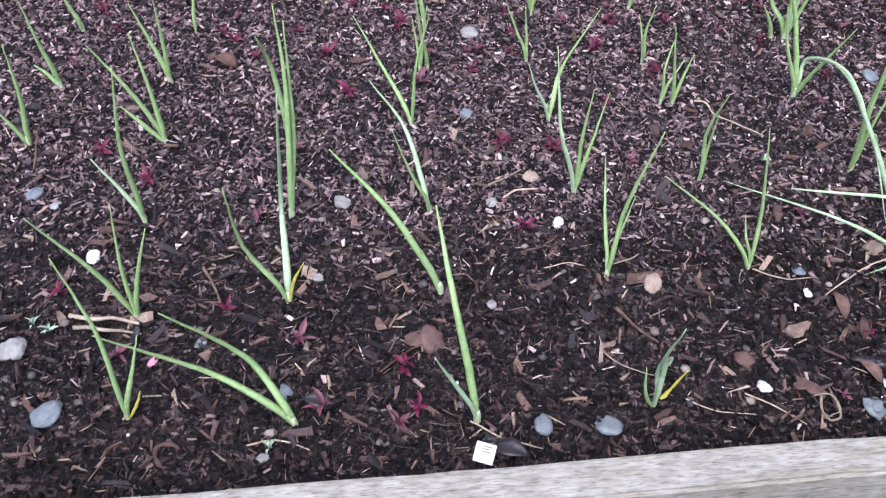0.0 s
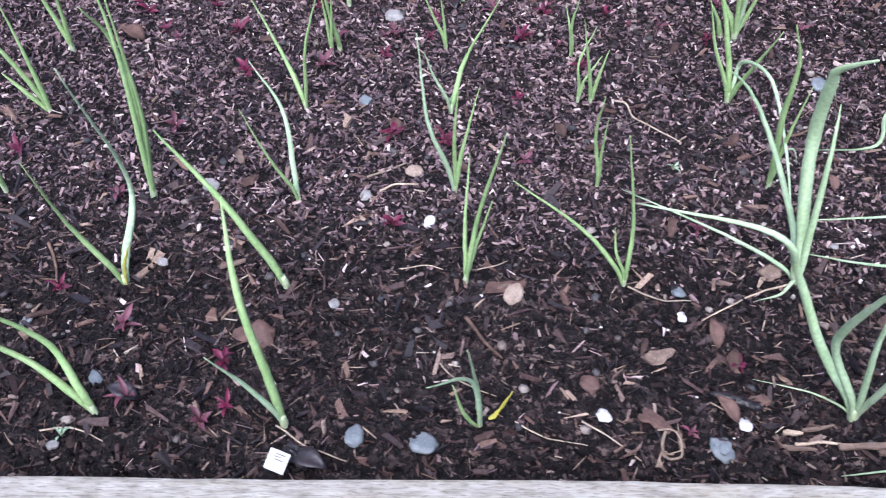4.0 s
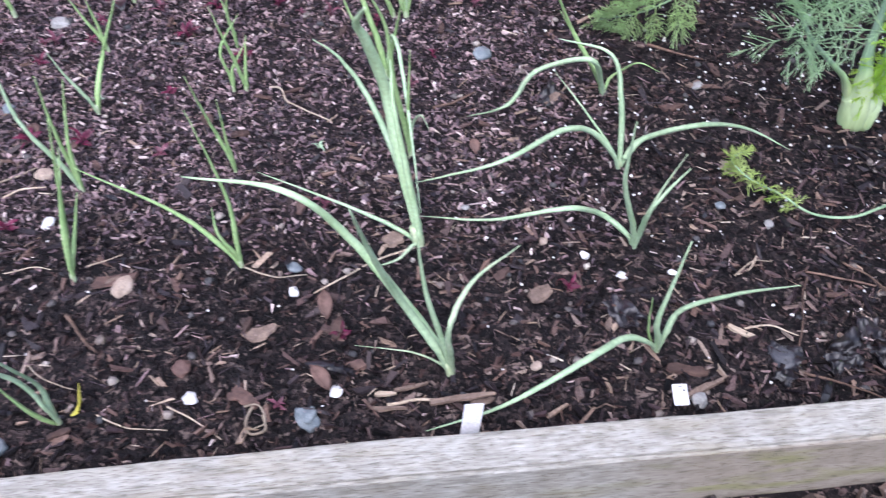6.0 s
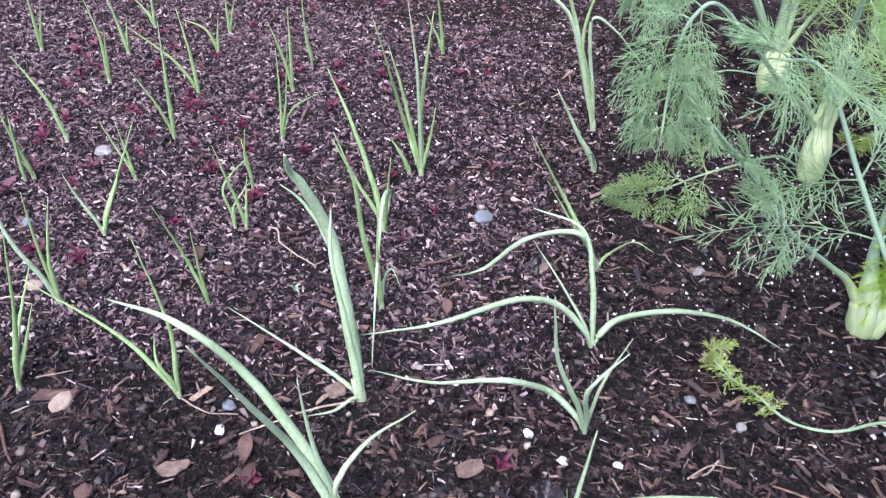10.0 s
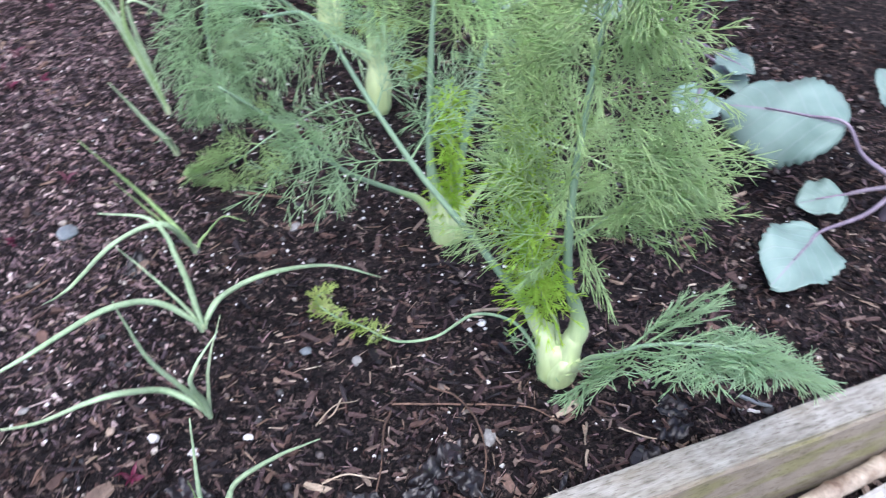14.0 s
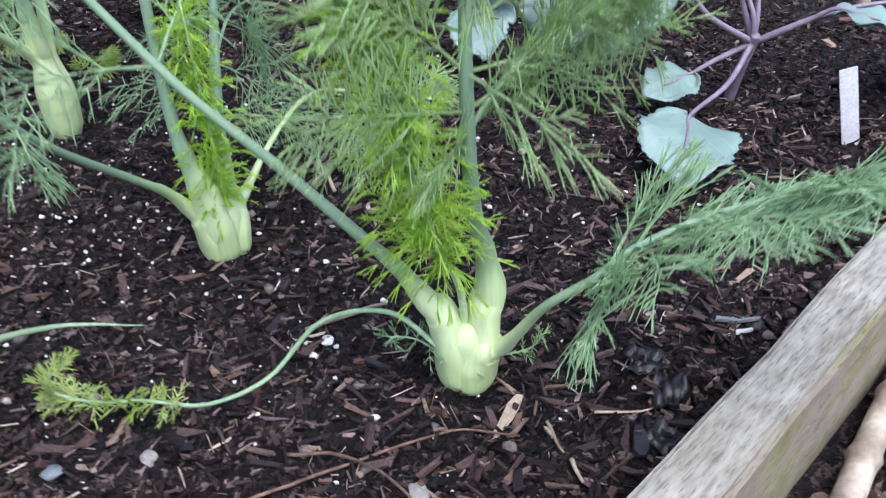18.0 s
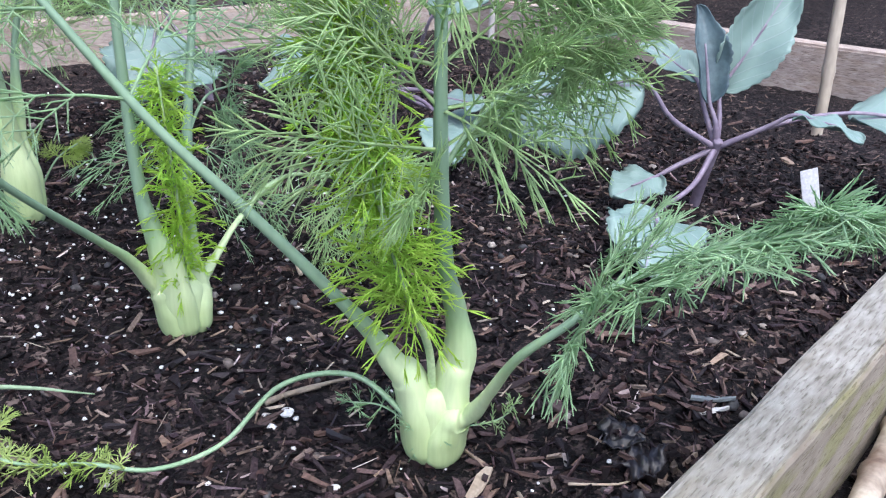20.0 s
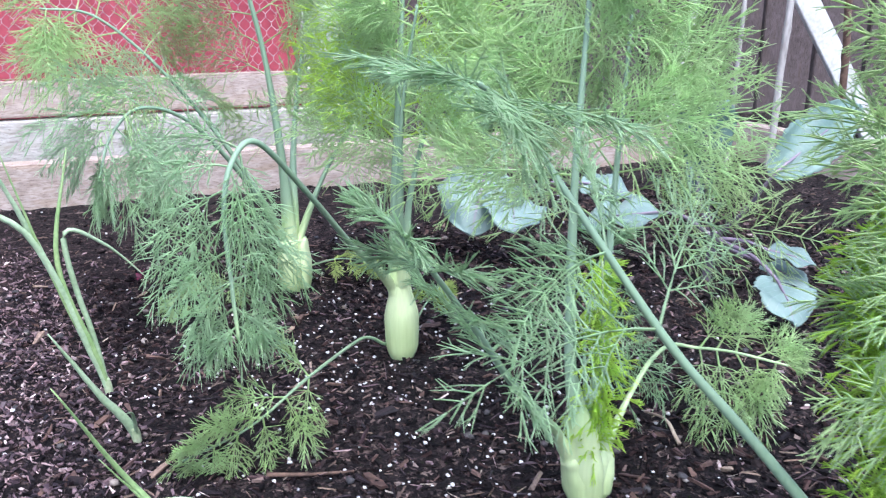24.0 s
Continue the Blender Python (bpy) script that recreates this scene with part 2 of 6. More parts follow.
M_PETIOLE = noisy("purple_leaf_stalk", (0.16, 0.125, 0.175), (0.27, 0.225, 0.28), 40, rough=0.5, spec=0.4, fine=200, bump=0.1)
M_RED = noisy("red_seedling_leaf", (0.065, 0.008, 0.028), (0.165, 0.018, 0.052), 60, rough=0.5, spec=0.4, fine=300, vary=0.3, translucent=0.15)
M_REDDISH = noisy("red_green_seedling_leaf", (0.07, 0.02, 0.035), (0.15, 0.05, 0.07), 60, rough=0.5, spec=0.4, fine=300, vary=0.3)
M_WEED = noisy("weed_leaf", (0.20, 0.30, 0.19), (0.34, 0.43, 0.31), 80, rough=0.55, fine=300, vary=0.2)
M_LABEL = noisy("white_plastic", (0.56, 0.555, 0.585), (0.67, 0.665, 0.69), 60, rough=0.45, spec=0.4, fine=500)
M_INK = noisy("grey_ink", (0.10, 0.10, 0.11), (0.22, 0.21, 0.22), 300, rough=0.7)
M_DARK_LEAF = noisy("dead_leaf_dark", (0.007, 0.006, 0.008), (0.026, 0.021, 0.024), 60, rough=0.4, spec=0.5, bump=0.5, fine=300, vary=0.4)
M_BROWN_LEAF = noisy("dead_leaf_brown", (0.042, 0.025, 0.022), (0.12, 0.072, 0.058), 60, rough=0.75, bump=0.5, fine=300, vary=0.4)
M_PETAL = noisy("pink_petal", (0.55, 0.20, 0.28), (0.70, 0.32, 0.40), 80, rough=0.5)
M_CANE = noisy("bamboo_cane", (0.30, 0.25, 0.19), (0.50, 0.44, 0.36), 20, rough=0.6, spec=0.3, fine=200, bump=0.3, stretch=(1, 1, 0.2))
M_SCRAP_CANE = noisy("grey_weathered_cane", (0.30, 0.28, 0.26), (0.56, 0.54, 0.51), 25, rough=0.7, fine=200, bump=0.3, stretch=(1, 1, 0.25))
M_PEELED = noisy("peeling_stick", (0.13, 0.085, 0.06), (0.52, 0.45, 0.36), 42, rough=0.75, fine=260, bump=0.4)
M_WHITE_PAINT = noisy("white_paint", (0.52, 0.52, 0.50), (0.68, 0.68, 0.66), 12, rough=0.55, fine=120, bump=0.2)


def timber(name, dark, light, along, moss=0.0, face=None, face_at=0.0):
    """Weathered sawn timber: fine grain along one axis, cracks, a mottled bleached bloom; `face`: the colour of its browner, mossy outer side."""
    m, nodes, links, b = material(name, 0.85, 0.2)
    stretch = [330, 330, 330]
    stretch[along] = 70
    n = noise_node(nodes, links, 1.0, 8.0, tuple(stretch))
    r = ramp(nodes, [(0.3, dark), (0.5, tuple(0.4 * x + 0.6 * y for x, y in zip(dark, light))), (0.68, light)])
    links.new(n.outputs["Fac"], r.inputs[0])
    col = r.outputs[0]
    stretch = [70, 70, 70]
    stretch[along] = 45
    n2 = noise_node(nodes, links, 1.0, 9.0, tuple(stretch))
    r2 = ramp(nodes, [(0.36, (0.80, 0.785, 0.77)), (0.62, (1.12, 1.13, 1.15))])
    links.new(n2.outputs["Fac"], r2.inputs[0])
    stretch = [800, 800, 800]
    stretch[along] = 120
    n3 = noise_node(nodes, links, 1.0, 5.0, tuple(stretch))
    r3 = ramp(nodes, [(0.36, (0.40, 0.37, 0.33)), (0.45, (1, 1, 1))])
    links.new(n3.outputs["Fac"], r3.inputs[0])
    stain = noise_node(nodes, links, 1.0, 7.0, tuple(14 if k == along else 75 for k in range(3)))
    rs_ = ramp(nodes, [(0.50, (0, 0, 0)), (0.68, (0.38, 0.38, 0.38))])
    links.new(stain.outputs["Fac"], rs_.inputs[0])
    col = mixed(nodes, links, col, tuple(0.78 * d + 0.1 * w for d, w in zip((dark[0] * 1.25, dark[1] * 1.12, dark[2] * 0.8), light)), rs_.outputs[0])
    if face:
        tc = nodes.new("ShaderNodeTexCoord")
        sep = nodes.new("ShaderNodeSeparateXYZ")
        links.new(tc.outputs["Object"], sep.inputs[0])
        edge = nodes.new("ShaderNodeMapRange")
        edge.inputs["From Min"].default_value, edge.inputs["From Max"].default_value = face_at + 0.002, face_at
        links.new(sep.outputs[1], edge.inputs[0])
        brown = mixed(nodes, links, tuple(0.72 * c for c in face), face, n.outputs["Fac"])
        if moss:
            n4 = noise_node(nodes, links, 1.0, 6.0, (14, 60, 60))
            r4 = ramp(nodes, [(0.48, (0, 0, 0)), (0.62, (moss, moss, moss))])
            links.new(n4.outputs["Fac"], r4.inputs[0])
            brown = mixed(nodes, links, brown, (0.20, 0.20, 0.07), r4.outputs[0])
        col = mixed(nodes, links, col, brown, edge.outputs[0])
    col = mixed(nodes, links, col, r2.outputs[0], 0.75, "MULTIPLY")
    col = mixed(nodes, links, col, r3.outputs[0], 0.6, "MULTIPLY")
    links.new(col, b.inputs["Base Color"])
    bump_on(nodes, links, b, n3.outputs["Fac"], 0.6, 0.0015)
    return m


M_BOARD = timber("weathered_bed_timber", (0.19, 0.178, 0.152), (0.355, 0.34, 0.303), 0, 0.6, (0.29, 0.25, 0.20), -0.0135)
M_BACK_BOARD = timber("pinkish_bed_timber", (0.30, 0.235, 0.20), (0.48, 0.41, 0.36), 0)
M_PALE_BOARD = timber("pale_peeling_board", (0.30, 0.28, 0.25), (0.52, 0.50, 0.46), 0)
M_FENCE = timber("brown_fence_stain", (0.075, 0.058, 0.058), (0.125, 0.102, 0.10), 2)
M_SCRAP = timber("grey_scrap_wood", (0.30, 0.285, 0.27), (0.55, 0.54, 0.52), 0)
M_RED_WALL = noisy("red_paint", (0.32, 0.05, 0.075), (0.42, 0.082, 0.11), 8, rough=0.5, fine=60, bump=0.1)
M_WIRE = noisy("galvanised_wire", (0.40, 0.29, 0.29), (0.54, 0.42, 0.42), 50, rough=0.4, spec=0.5)


def cabbage_material():
    m, nodes, links, b = material("cabbage_leaf", 0.5, 0.4)
    tc = nodes.new("ShaderNodeTexCoord")
    sep = nodes.new("ShaderNodeSeparateXYZ")
    links.new(tc.outputs["UV"], sep.inputs[0])
    # veins run out from the midrib at a slant: bands in v minus the distance from the midrib
    absu = nodes.new("ShaderNodeMath")
    absu.operation = "ABSOLUTE"
    links.new(sep.outputs[0], absu.inputs[0])
    sl = nodes.new("ShaderNodeMath")
    sl.operation = "MULTIPLY_ADD"
    links.new(absu.outputs[0], sl.inputs[0])
    sl.inputs[1].default_value = -0.35
    links.new(sep.outputs[1], sl.inputs[2])
    wob = noise_node(nodes, links, 40, 2.0)
    ad = nodes.new("ShaderNodeMath")
    ad.operation = "MULTIPLY_ADD"
    links.new(wob.outputs["Fac"], ad.inputs[0])
    ad.inputs[1].default_value = 0.05
    links.new(sl.outputs[0], ad.inputs[2])
    sc = nodes.new("ShaderNodeMath")
    sc.operation = "MULTIPLY"
    links.new(ad.outputs[0], sc.inputs[0])
    sc.inputs[1].default_value = 7.0
    fr = nodes.new("ShaderNodeMath")
    fr.operation = "PINGPONG"
    links.new(sc.outputs[0], fr.inputs[0])
    fr.inputs[1].default_value = 0.5
    vein = ramp(nodes, [(0.0, (1, 1, 1)), (0.09, (0, 0, 0))])
    links.new(fr.outputs[0], vein.inputs[0])
    rib = ramp(nodes, [(0.0, (1, 1, 1)), (0.05, (0, 0, 0))])
    links.new(absu.outputs[0], rib.inputs[0])
    n = noise_node(nodes, links, 25, 5.0)
    r = ramp(nodes, [(0.3, (0.14, 0.215, 0.19)), (0.7, (0.215, 0.30, 0.27))])
    links.new(n.outputs["Fac"], r.inputs[0])
    col = mixed(nodes, links, r.outputs[0], (0.26, 0.31, 0.31), mixed(nodes, links, (0, 0, 0), vein.outputs[0], 0.4))
    col = mixed(nodes, links, col, (0.27, 0.20, 0.28), mixed(nodes, links, (0, 0, 0), rib.outputs[0], 0.75))
    links.new(col, b.inputs["Base Color"])
    n2 = noise_node(nodes, links, 160, 3.0)
    hgt = mixed(nodes, links, n2.outputs["Fac"], vein.outputs[0], 0.4)
    bump_on(nodes, links, b, hgt, 0.35, 0.0012)
    return m


M_CABBAGE = cabbage_material()
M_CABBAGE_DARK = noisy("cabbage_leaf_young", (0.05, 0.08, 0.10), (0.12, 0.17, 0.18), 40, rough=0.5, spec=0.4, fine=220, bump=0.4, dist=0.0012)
# darker copy of the leaf green, shade put in for upright leaves
M_CABBAGE_SHADED = noisy("cabbage_leaf_shaded_side", (0.085, 0.15, 0.125), (0.15, 0.23, 0.195), 40, rough=0.5, spec=0.4, fine=200, bump=0.35, dist=0.0012)
PEBBLE = {
    "blue": noisy("pebble_blue_grey", (0.10, 0.12, 0.135), (0.20, 0.225, 0.24), 90, rough=0.6, spec=0.4, fine=700, bump=0.2),
    "grey": noisy("pebble_grey", (0.17, 0.165, 0.16), (0.32, 0.31, 0.30), 90, rough=0.7, fine=700, bump=0.2),
    "white": noisy("pebble_white", (0.46, 0.455, 0.45), (0.68, 0.675, 0.665), 90, rough=0.6, fine=700, bump=0.2),
    "tan": noisy("pebble_tan", (0.24, 0.18, 0.14), (0.40, 0.32, 0.26), 90, rough=0.7, fine=700, bump=0.2),
    "brown": noisy("pebble_brown", (0.07, 0.04, 0.035), (0.14, 0.085, 0.07), 90, rough=0.7, fine=700, bump=0.2),
    "dark": noisy("pebble_dark", (0.03, 0.03, 0.035), (0.07, 0.07, 0.08), 90, rough=0.5, spec=0.4, fine=700, bump=0.3),
}


# ---------------------------------------------------------------- mesh helpers
def mesh_of(name, verts, faces, mat, smooth=True):
    me = bpy.data.meshes.new(name)
    me.from_pydata([tuple(v) for v in verts], [], faces)
    me.materials.append(mat)
    if smooth:
        me.polygons.foreach_set("use_smooth", [True] * len(me.polygons))
    me.update()
    return me


def bulk_mesh(name, verts, faces, mat, smooth=False):
    """A large mesh from arrays: verts (n, 3), faces (m, 3 or 4)."""
    me = bpy.data.meshes.new(name)
    n, k = faces.shape
    me.vertices.add(len(verts))
    me.vertices.foreach_set("co", np.ascontiguousarray(verts, dtype=np.float32).ravel())
    me.loops.add(n * k)
    me.loops.foreach_set("vertex_index", np.ascontiguousarray(faces, dtype=np.int32).ravel())
    me.polygons.add(n)
    me.polygons.foreach_set("loop_start", np.arange(0, n * k, k, dtype=np.int32))
    me.polygons.foreach_set("use_smooth", np.full(n, smooth))
    me.materials.append(mat)
    me.update(calc_edges=True)
    me.validate()
    return me


def thing(name, at, label, category, group="", kind=""):
    ob = new(name)
    ob.location = at
    ob.empty_display_size = 0.02
    return tagged(ob, label, category, group, kind)


def part(name, me, parent, label="", at=(0, 0, 0)):
    ob = new(name, me)
    ob.parent = parent
    ob.location = at
    if label:
        ob["label"] = label
    return ob


def spline(pts, per=6):
    """Catmull-Rom through the points."""
    pts = [Vector(p) for p in pts]
    ext = [2 * pts[0] - pts[1], *pts, 2 * pts[-1] - pts[-2]]
    out = []
    for i in range(1, len(ext) - 2):
        a, b, c, d = ext[i - 1 : i + 3]
        for s in range(per):
            t = s / per
            out.append(0.5 * ((2 * b) + (c - a) * t + (2 * a - 5 * b + 4 * c - d) * t * t + (3 * b - a - 3 * c + d) * t**3))
    out.append(pts[-1])
    return out


def tube(pts, radii, sides=8, flat=1.0):
    """Verts and faces of a closed tube along pts; flat squeezes its second axis."""
    verts, faces = [], []
    up = Vector((0.31, 0.17, 0.93))
    for i, p in enumerate(pts):
        d = (pts[min(i + 1, len(pts) - 1)] - pts[max(i - 1, 0)]).normalized()
        side = d.cross(up)
        if side.length < 0.05:
            side = d.cross(Vector((1, 0, 0)))
        side.normalize()
        over = side.cross(d).normalized()
        for k in range(sides):
            a = 2 * math.pi * k / sides
            verts.append(p + radii[i] * (math.cos(a) * side + flat * math.sin(a) * over))
    n = len(pts)
    for i in range(n - 1):
        for k in range(sides):
            k2 = (k + 1) % sides
            faces.append((i * sides + k, i * sides + k2, (i + 1) * sides + k2, (i + 1) * sides + k))
    faces.append(tuple(range(sides - 1, -1, -1)))
    faces.append(tuple(range((n - 1) * sides, n * sides)))
    return verts, faces


def box_mesh(name, size, mat, bevel=0.002):
    bm = bmesh.new()
    bmesh.ops.create_cube(bm, size=1.0, matrix=Matrix.Diagonal((*size, 1)))
    if bevel:
        bmesh.ops.bevel(bm, geom=bm.edges[:], offset=bevel, segments=2, affect="EDGES")
    me = bpy.data.meshes.new(name)
    bm.to_mesh(me)
    bm.free()
    me.materials.append(mat)
    return me


def rough_board(name, length, thick, tall, mat, wobble=0.0012, seed=0):
    """A sawn board along x with softened, slightly chipped edges; its origin is at its middle."""
    bm = bmesh.new()
    bmesh.ops.create_cube(bm, size=1.0, matrix=Matrix.Diagonal((length, thick, tall, 1)))
    cuts = max(4, int(length / 0.03))
    along = [e for e in bm.edges if abs((e.verts[0].co - e.verts[1].co).x) > length * 0.5]
    bmesh.ops.subdivide_edges(bm, edges=along, cuts=cuts)
    rims = [e for e in bm.edges if abs((e.verts[0].co - e.verts[1].co).x) > 1e-5 and all(abs(abs(v.co.y) - thick / 2) < 1e-5 and abs(abs(v.co.z) - tall / 2) < 1e-5 for v in e.verts)]
    bmesh.ops.bevel(bm, geom=rims, offset=0.003, segments=2, affect="EDGES")
    for v in bm.verts:
        q = v.co * 22 + Vector((seed * 7.3, 0, 0))
        v.co.y += wobble * noise.noise(q)
        v.co.z += wobble * noise.noise(q + Vector((9, 4, 2)))
    me = bpy.data.meshes.new(name)
    bm.to_mesh(me)
    bm.free()
    me.materials.append(mat)
    return me


# ---------------------------------------------------------------- soil and ground
def soil_height(x, y):
    h = 0.006 * noise.noise(Vector((x * 5, y * 5, 0.3))) + 0.004 * noise.noise(Vector((x * 17, y * 17, 1.7))) + 0.0034 * noise.noise(Vector((x * 55, y * 55, 4.1)))
    front = 0.285 + 0.11 * x
    h -= 0.012 * max(0.0, 1 - abs(y - front) / 0.05)
    h -= 0.008 * math.exp(-(((x - 0.95) / 0.08) ** 2 + ((y - 0.52) / 0.08) ** 2))
    return h + BASE_SOIL


BASE_SOIL = -0.004


def soil_sheet():
    nx, ny = 340, 230
    x0, x1 = -1.15, 2.5
    verts, faces = [], []
    for j in range(ny + 1):
        for i in range(nx + 1):
            x = x0 + (x1 - x0) * i / nx
            yf = 0.283 + 0.11 * x
            v = j / ny
            y = yf + (2.25 - yf) * (0.6 * v + 0.4 * v * v)
            verts.append((x, y, soil_height(x, y)))
    for j in range(ny):
        for i in range(nx):
            a = j * (nx + 1) + i
            faces.append((a, a + 1, a + nx + 2, a + nx + 1))
    return tagged(new("soil", mesh_of("soil", verts, faces, M_SOIL)), "dark moist garden soil filling the raised bed", "soil", kind="structure")


soil_sheet()
rng = np.random.default_rng(7)


def heights(xy):
    return np.array([soil_height(float(x), float(y)) for x, y in xy])


def chips(name, xy, z, lo, hi, aspect, thick, tilt, mat, label, category, seed=1):
    """Flat splintery chips, each a tapered block of eight corners, lying at all angles."""
    r = np.random.default_rng(seed)
    n = len(xy)
    ln = np.exp(r.uniform(np.log(lo), np.log(hi), n)) * 0.5
    wd = ln * r.uniform(aspect[0], aspect[1], n)
    th = np.minimum(ln * 0.5, r.uniform(thick[0], thick[1], n) * 0.5)
    base = np.array([(sx, sy, sz) for sz in (-1, 1) for sy in (-1, 1) for sx in (-1, 1)], float)
    v = base[None] * np.stack([ln, wd, th], -1)[:, None]
    v *= 1 + r.uniform(-0.45, 0.25, (n, 8, 3))
    taper = r.uniform(0.05, 0.85, (n, 2))
    v[:, 0::2, 1] *= taper[:, :1]
    v[:, 1::2, 1] *= taper[:, 1:]
    v[..., 1] += (r.normal(0, 0.12, n) * ln)[:, None] * (v[..., 0] / ln[:, None]) ** 2
    yaw, px, py = r.uniform(0, 2 * np.pi, n), r.normal(0, tilt, n), r.normal(0, tilt, n)
    c, s = np.cos(px)[:, None], np.sin(px)[:, None]
    v = np.stack([v[..., 0], c * v[..., 1] - s * v[..., 2], s * v[..., 1] + c * v[..., 2]], -1)
    c, s = np.cos(py)[:, None], np.sin(py)[:, None]
    v = np.stack([c * v[..., 0] + s * v[..., 2], v[..., 1], -s * v[..., 0] + c * v[..., 2]], -1)
    c, s = np.cos(yaw)[:, None], np.sin(yaw)[:, None]
    v = np.stack([c * v[..., 0] - s * v[..., 1], s * v[..., 0] + c * v[..., 1], v[..., 2]], -1)
    v += np.concatenate([xy, (z + th * r.uniform(0.0, 1.6, n))[:, None]], 1)[:, None]
    quad = np.array([(0, 2, 3, 1), (4, 5, 7, 6), (0, 1, 5, 4), (2, 6, 7, 3), (0, 4, 6, 2), (1, 3, 7, 5)])
    f = (quad[None] + 8 * np.arange(n)[:, None, None]).reshape(-1, 4)
    return tagged(new(name, bulk_mesh(name, v.reshape(-1, 3), f, mat)), label, category, kind="stuff")


def in_bed(n, x0, x1, y0, y1, r, power=1.0):
    x = r.uniform(x0, x1, n)
    v = r.uniform(0, 1, n) ** power
    front = 0.288 + 0.11 * x
    y = np.maximum(front, y0) + (y1 - np.maximum(front, y0)) * v
    return np.stack([x, y], -1)


SOIL_CHIPS = in_bed(88000, -0.72, 1.6, 0.0, 1.35, rng, 0.88)
SOIL_CHIPS = np.concatenate([SOIL_CHIPS, in_bed(12000, -0.6, 2.2, 1.1, 2.15, rng)])
SOIL_CHIPS = SOIL_CHIPS[(SOIL_CHIPS[:, 0] < 0.62) | (rng.uniform(0, 1, len(SOIL_CHIPS)) < 0.6)]
# damp by front board and fennel, shade there painted into chips; drier further in
DAMP_SHADED = (SOIL_CHIPS[:, 1] + rng.normal(0, 0.05, len(SOIL_CHIPS)) < 0.53 + 0.1 * SOIL_CHIPS[:, 0]) | (SOIL_CHIPS[:, 0] + rng.normal(0, 0.05, len(SOIL_CHIPS)) > 0.62)
chips("bark_mulch", SOIL_CHIPS[~DAMP_SHADED], heights(SOIL_CHIPS[~DAMP_SHADED]), 0.0020, 0.0100, (0.22, 0.75), (0.0008, 0.003), 0.42, M_CHIP, "small dark bark and wood chips scattered over the soil", "mulch", 3)
chips("damp_shaded_bark_mulch", SOIL_CHIPS[DAMP_SHADED], heights(SOIL_CHIPS[DAMP_SHADED]), 0.0020, 0.0115, (0.18, 0.7), (0.0008, 0.003), 0.42, M_CHIP_WET_SHADED, "small damp blackish bark chips with shade in their colour", "mulch", 33)
# strewn thickest at the far left, standing in for its stronger light
PALE = np.concatenate([in_bed(20000, -0.72, 0.66, 0.56, 1.5, rng, 0.9), in_bed(13000, -0.72, 0.3, 0.54, 1.5, rng, 0.9), in_bed(2200, -0.72, 1.5, 0.3, 1.5, rng)])
chips("dry_lit_bark_mulch", PALE, heights(PALE) + 0.001, 0.0018, 0.0085, (0.25, 0.8), (0.0008, 0.0026), 0.42, M_CHIP_DRY_LIT, "drier reddish tan bark chips, brightened for the open sky", "mulch", 21)
CRUMBS = in_bed(11000, -0.75, 1.7, 0.0, 1.3, rng, 1.15)
chips("soil_crumbs", CRUMBS, heights(CRUMBS), 0.0018, 0.007, (0.6, 0.95), (0.002, 0.006), 0.6, M_CRUMB, "dark crumbs of moist compost", "soil", 4)
BIG = np.concatenate([in_bed(800, -0.7, 1.7, 0.0, 1.4, rng), in_bed(900, -0.6, 1.2, 0.0, 0.75, rng, 1.6)])
chips("wood_pieces", BIG, heights(BIG) + 0.0015, 0.007, 0.022, (0.25, 0.6), (0.0012, 0.0032), 0.3, M_BARK, "larger reddish bark pieces lying on the soil", "mulch", 5)
SPLINT = in_bed(2600, -0.7, 1.8, 0.0, 1.6, rng)
chips("wood_splinters", SPLINT, heights(SPLINT) + 0.001, 0.005, 0.017, (0.05, 0.12), (0.0008, 0.0016), 0.25, M_SPLINT, "pale straw and wood splinters on the soil", "splinters", 6)


STRIPS = np.concatenate([in_bed(1300, -0.6, 1.4, 0.0, 0.66, rng, 1.6), in_bed(900, 0.55, 1.4, 0.0, 0.62, rng, 1.3), in_bed(700, 0.55, 1.45, 0.0, 1.2, rng)])
chips("bark_strips", STRIPS, heights(STRIPS) + 0.0005, 0.005, 0.021, (0.12, 0.42), (0.001, 0.0036), 0.5, M_STRIP, "dark purplish brown strips of bark on damp soil", "mulch", 41)
STRAW_BITS = np.concatenate([in_bed(650, -0.6, 1.4, 0.0, 0.8, rng, 1.3), in_bed(450, -0.6, 1.4, 0.0, 1.4, rng)])
chips("straw_bits", STRAW_BITS, heights(STRAW_BITS) + 0.002, 0.004, 0.017, (0.04, 0.13), (0.0007, 0.0014), 0.3, M_STRAW_BIT, "short pale bits of straw strewn on the soil", "straw", 42)
FIBRE = in_bed(8000, -0.7, 1.5, 0.0, 1.3, rng, 0.95)
chips("bark_fibres", FIBRE, heights(FIBRE) + 0.001, 0.005, 0.018, (0.03, 0.09), (0.0006, 0.0013), 0.35, M_CHIP, "thin dark bark fibres strewn over the soil", "mulch", 16)


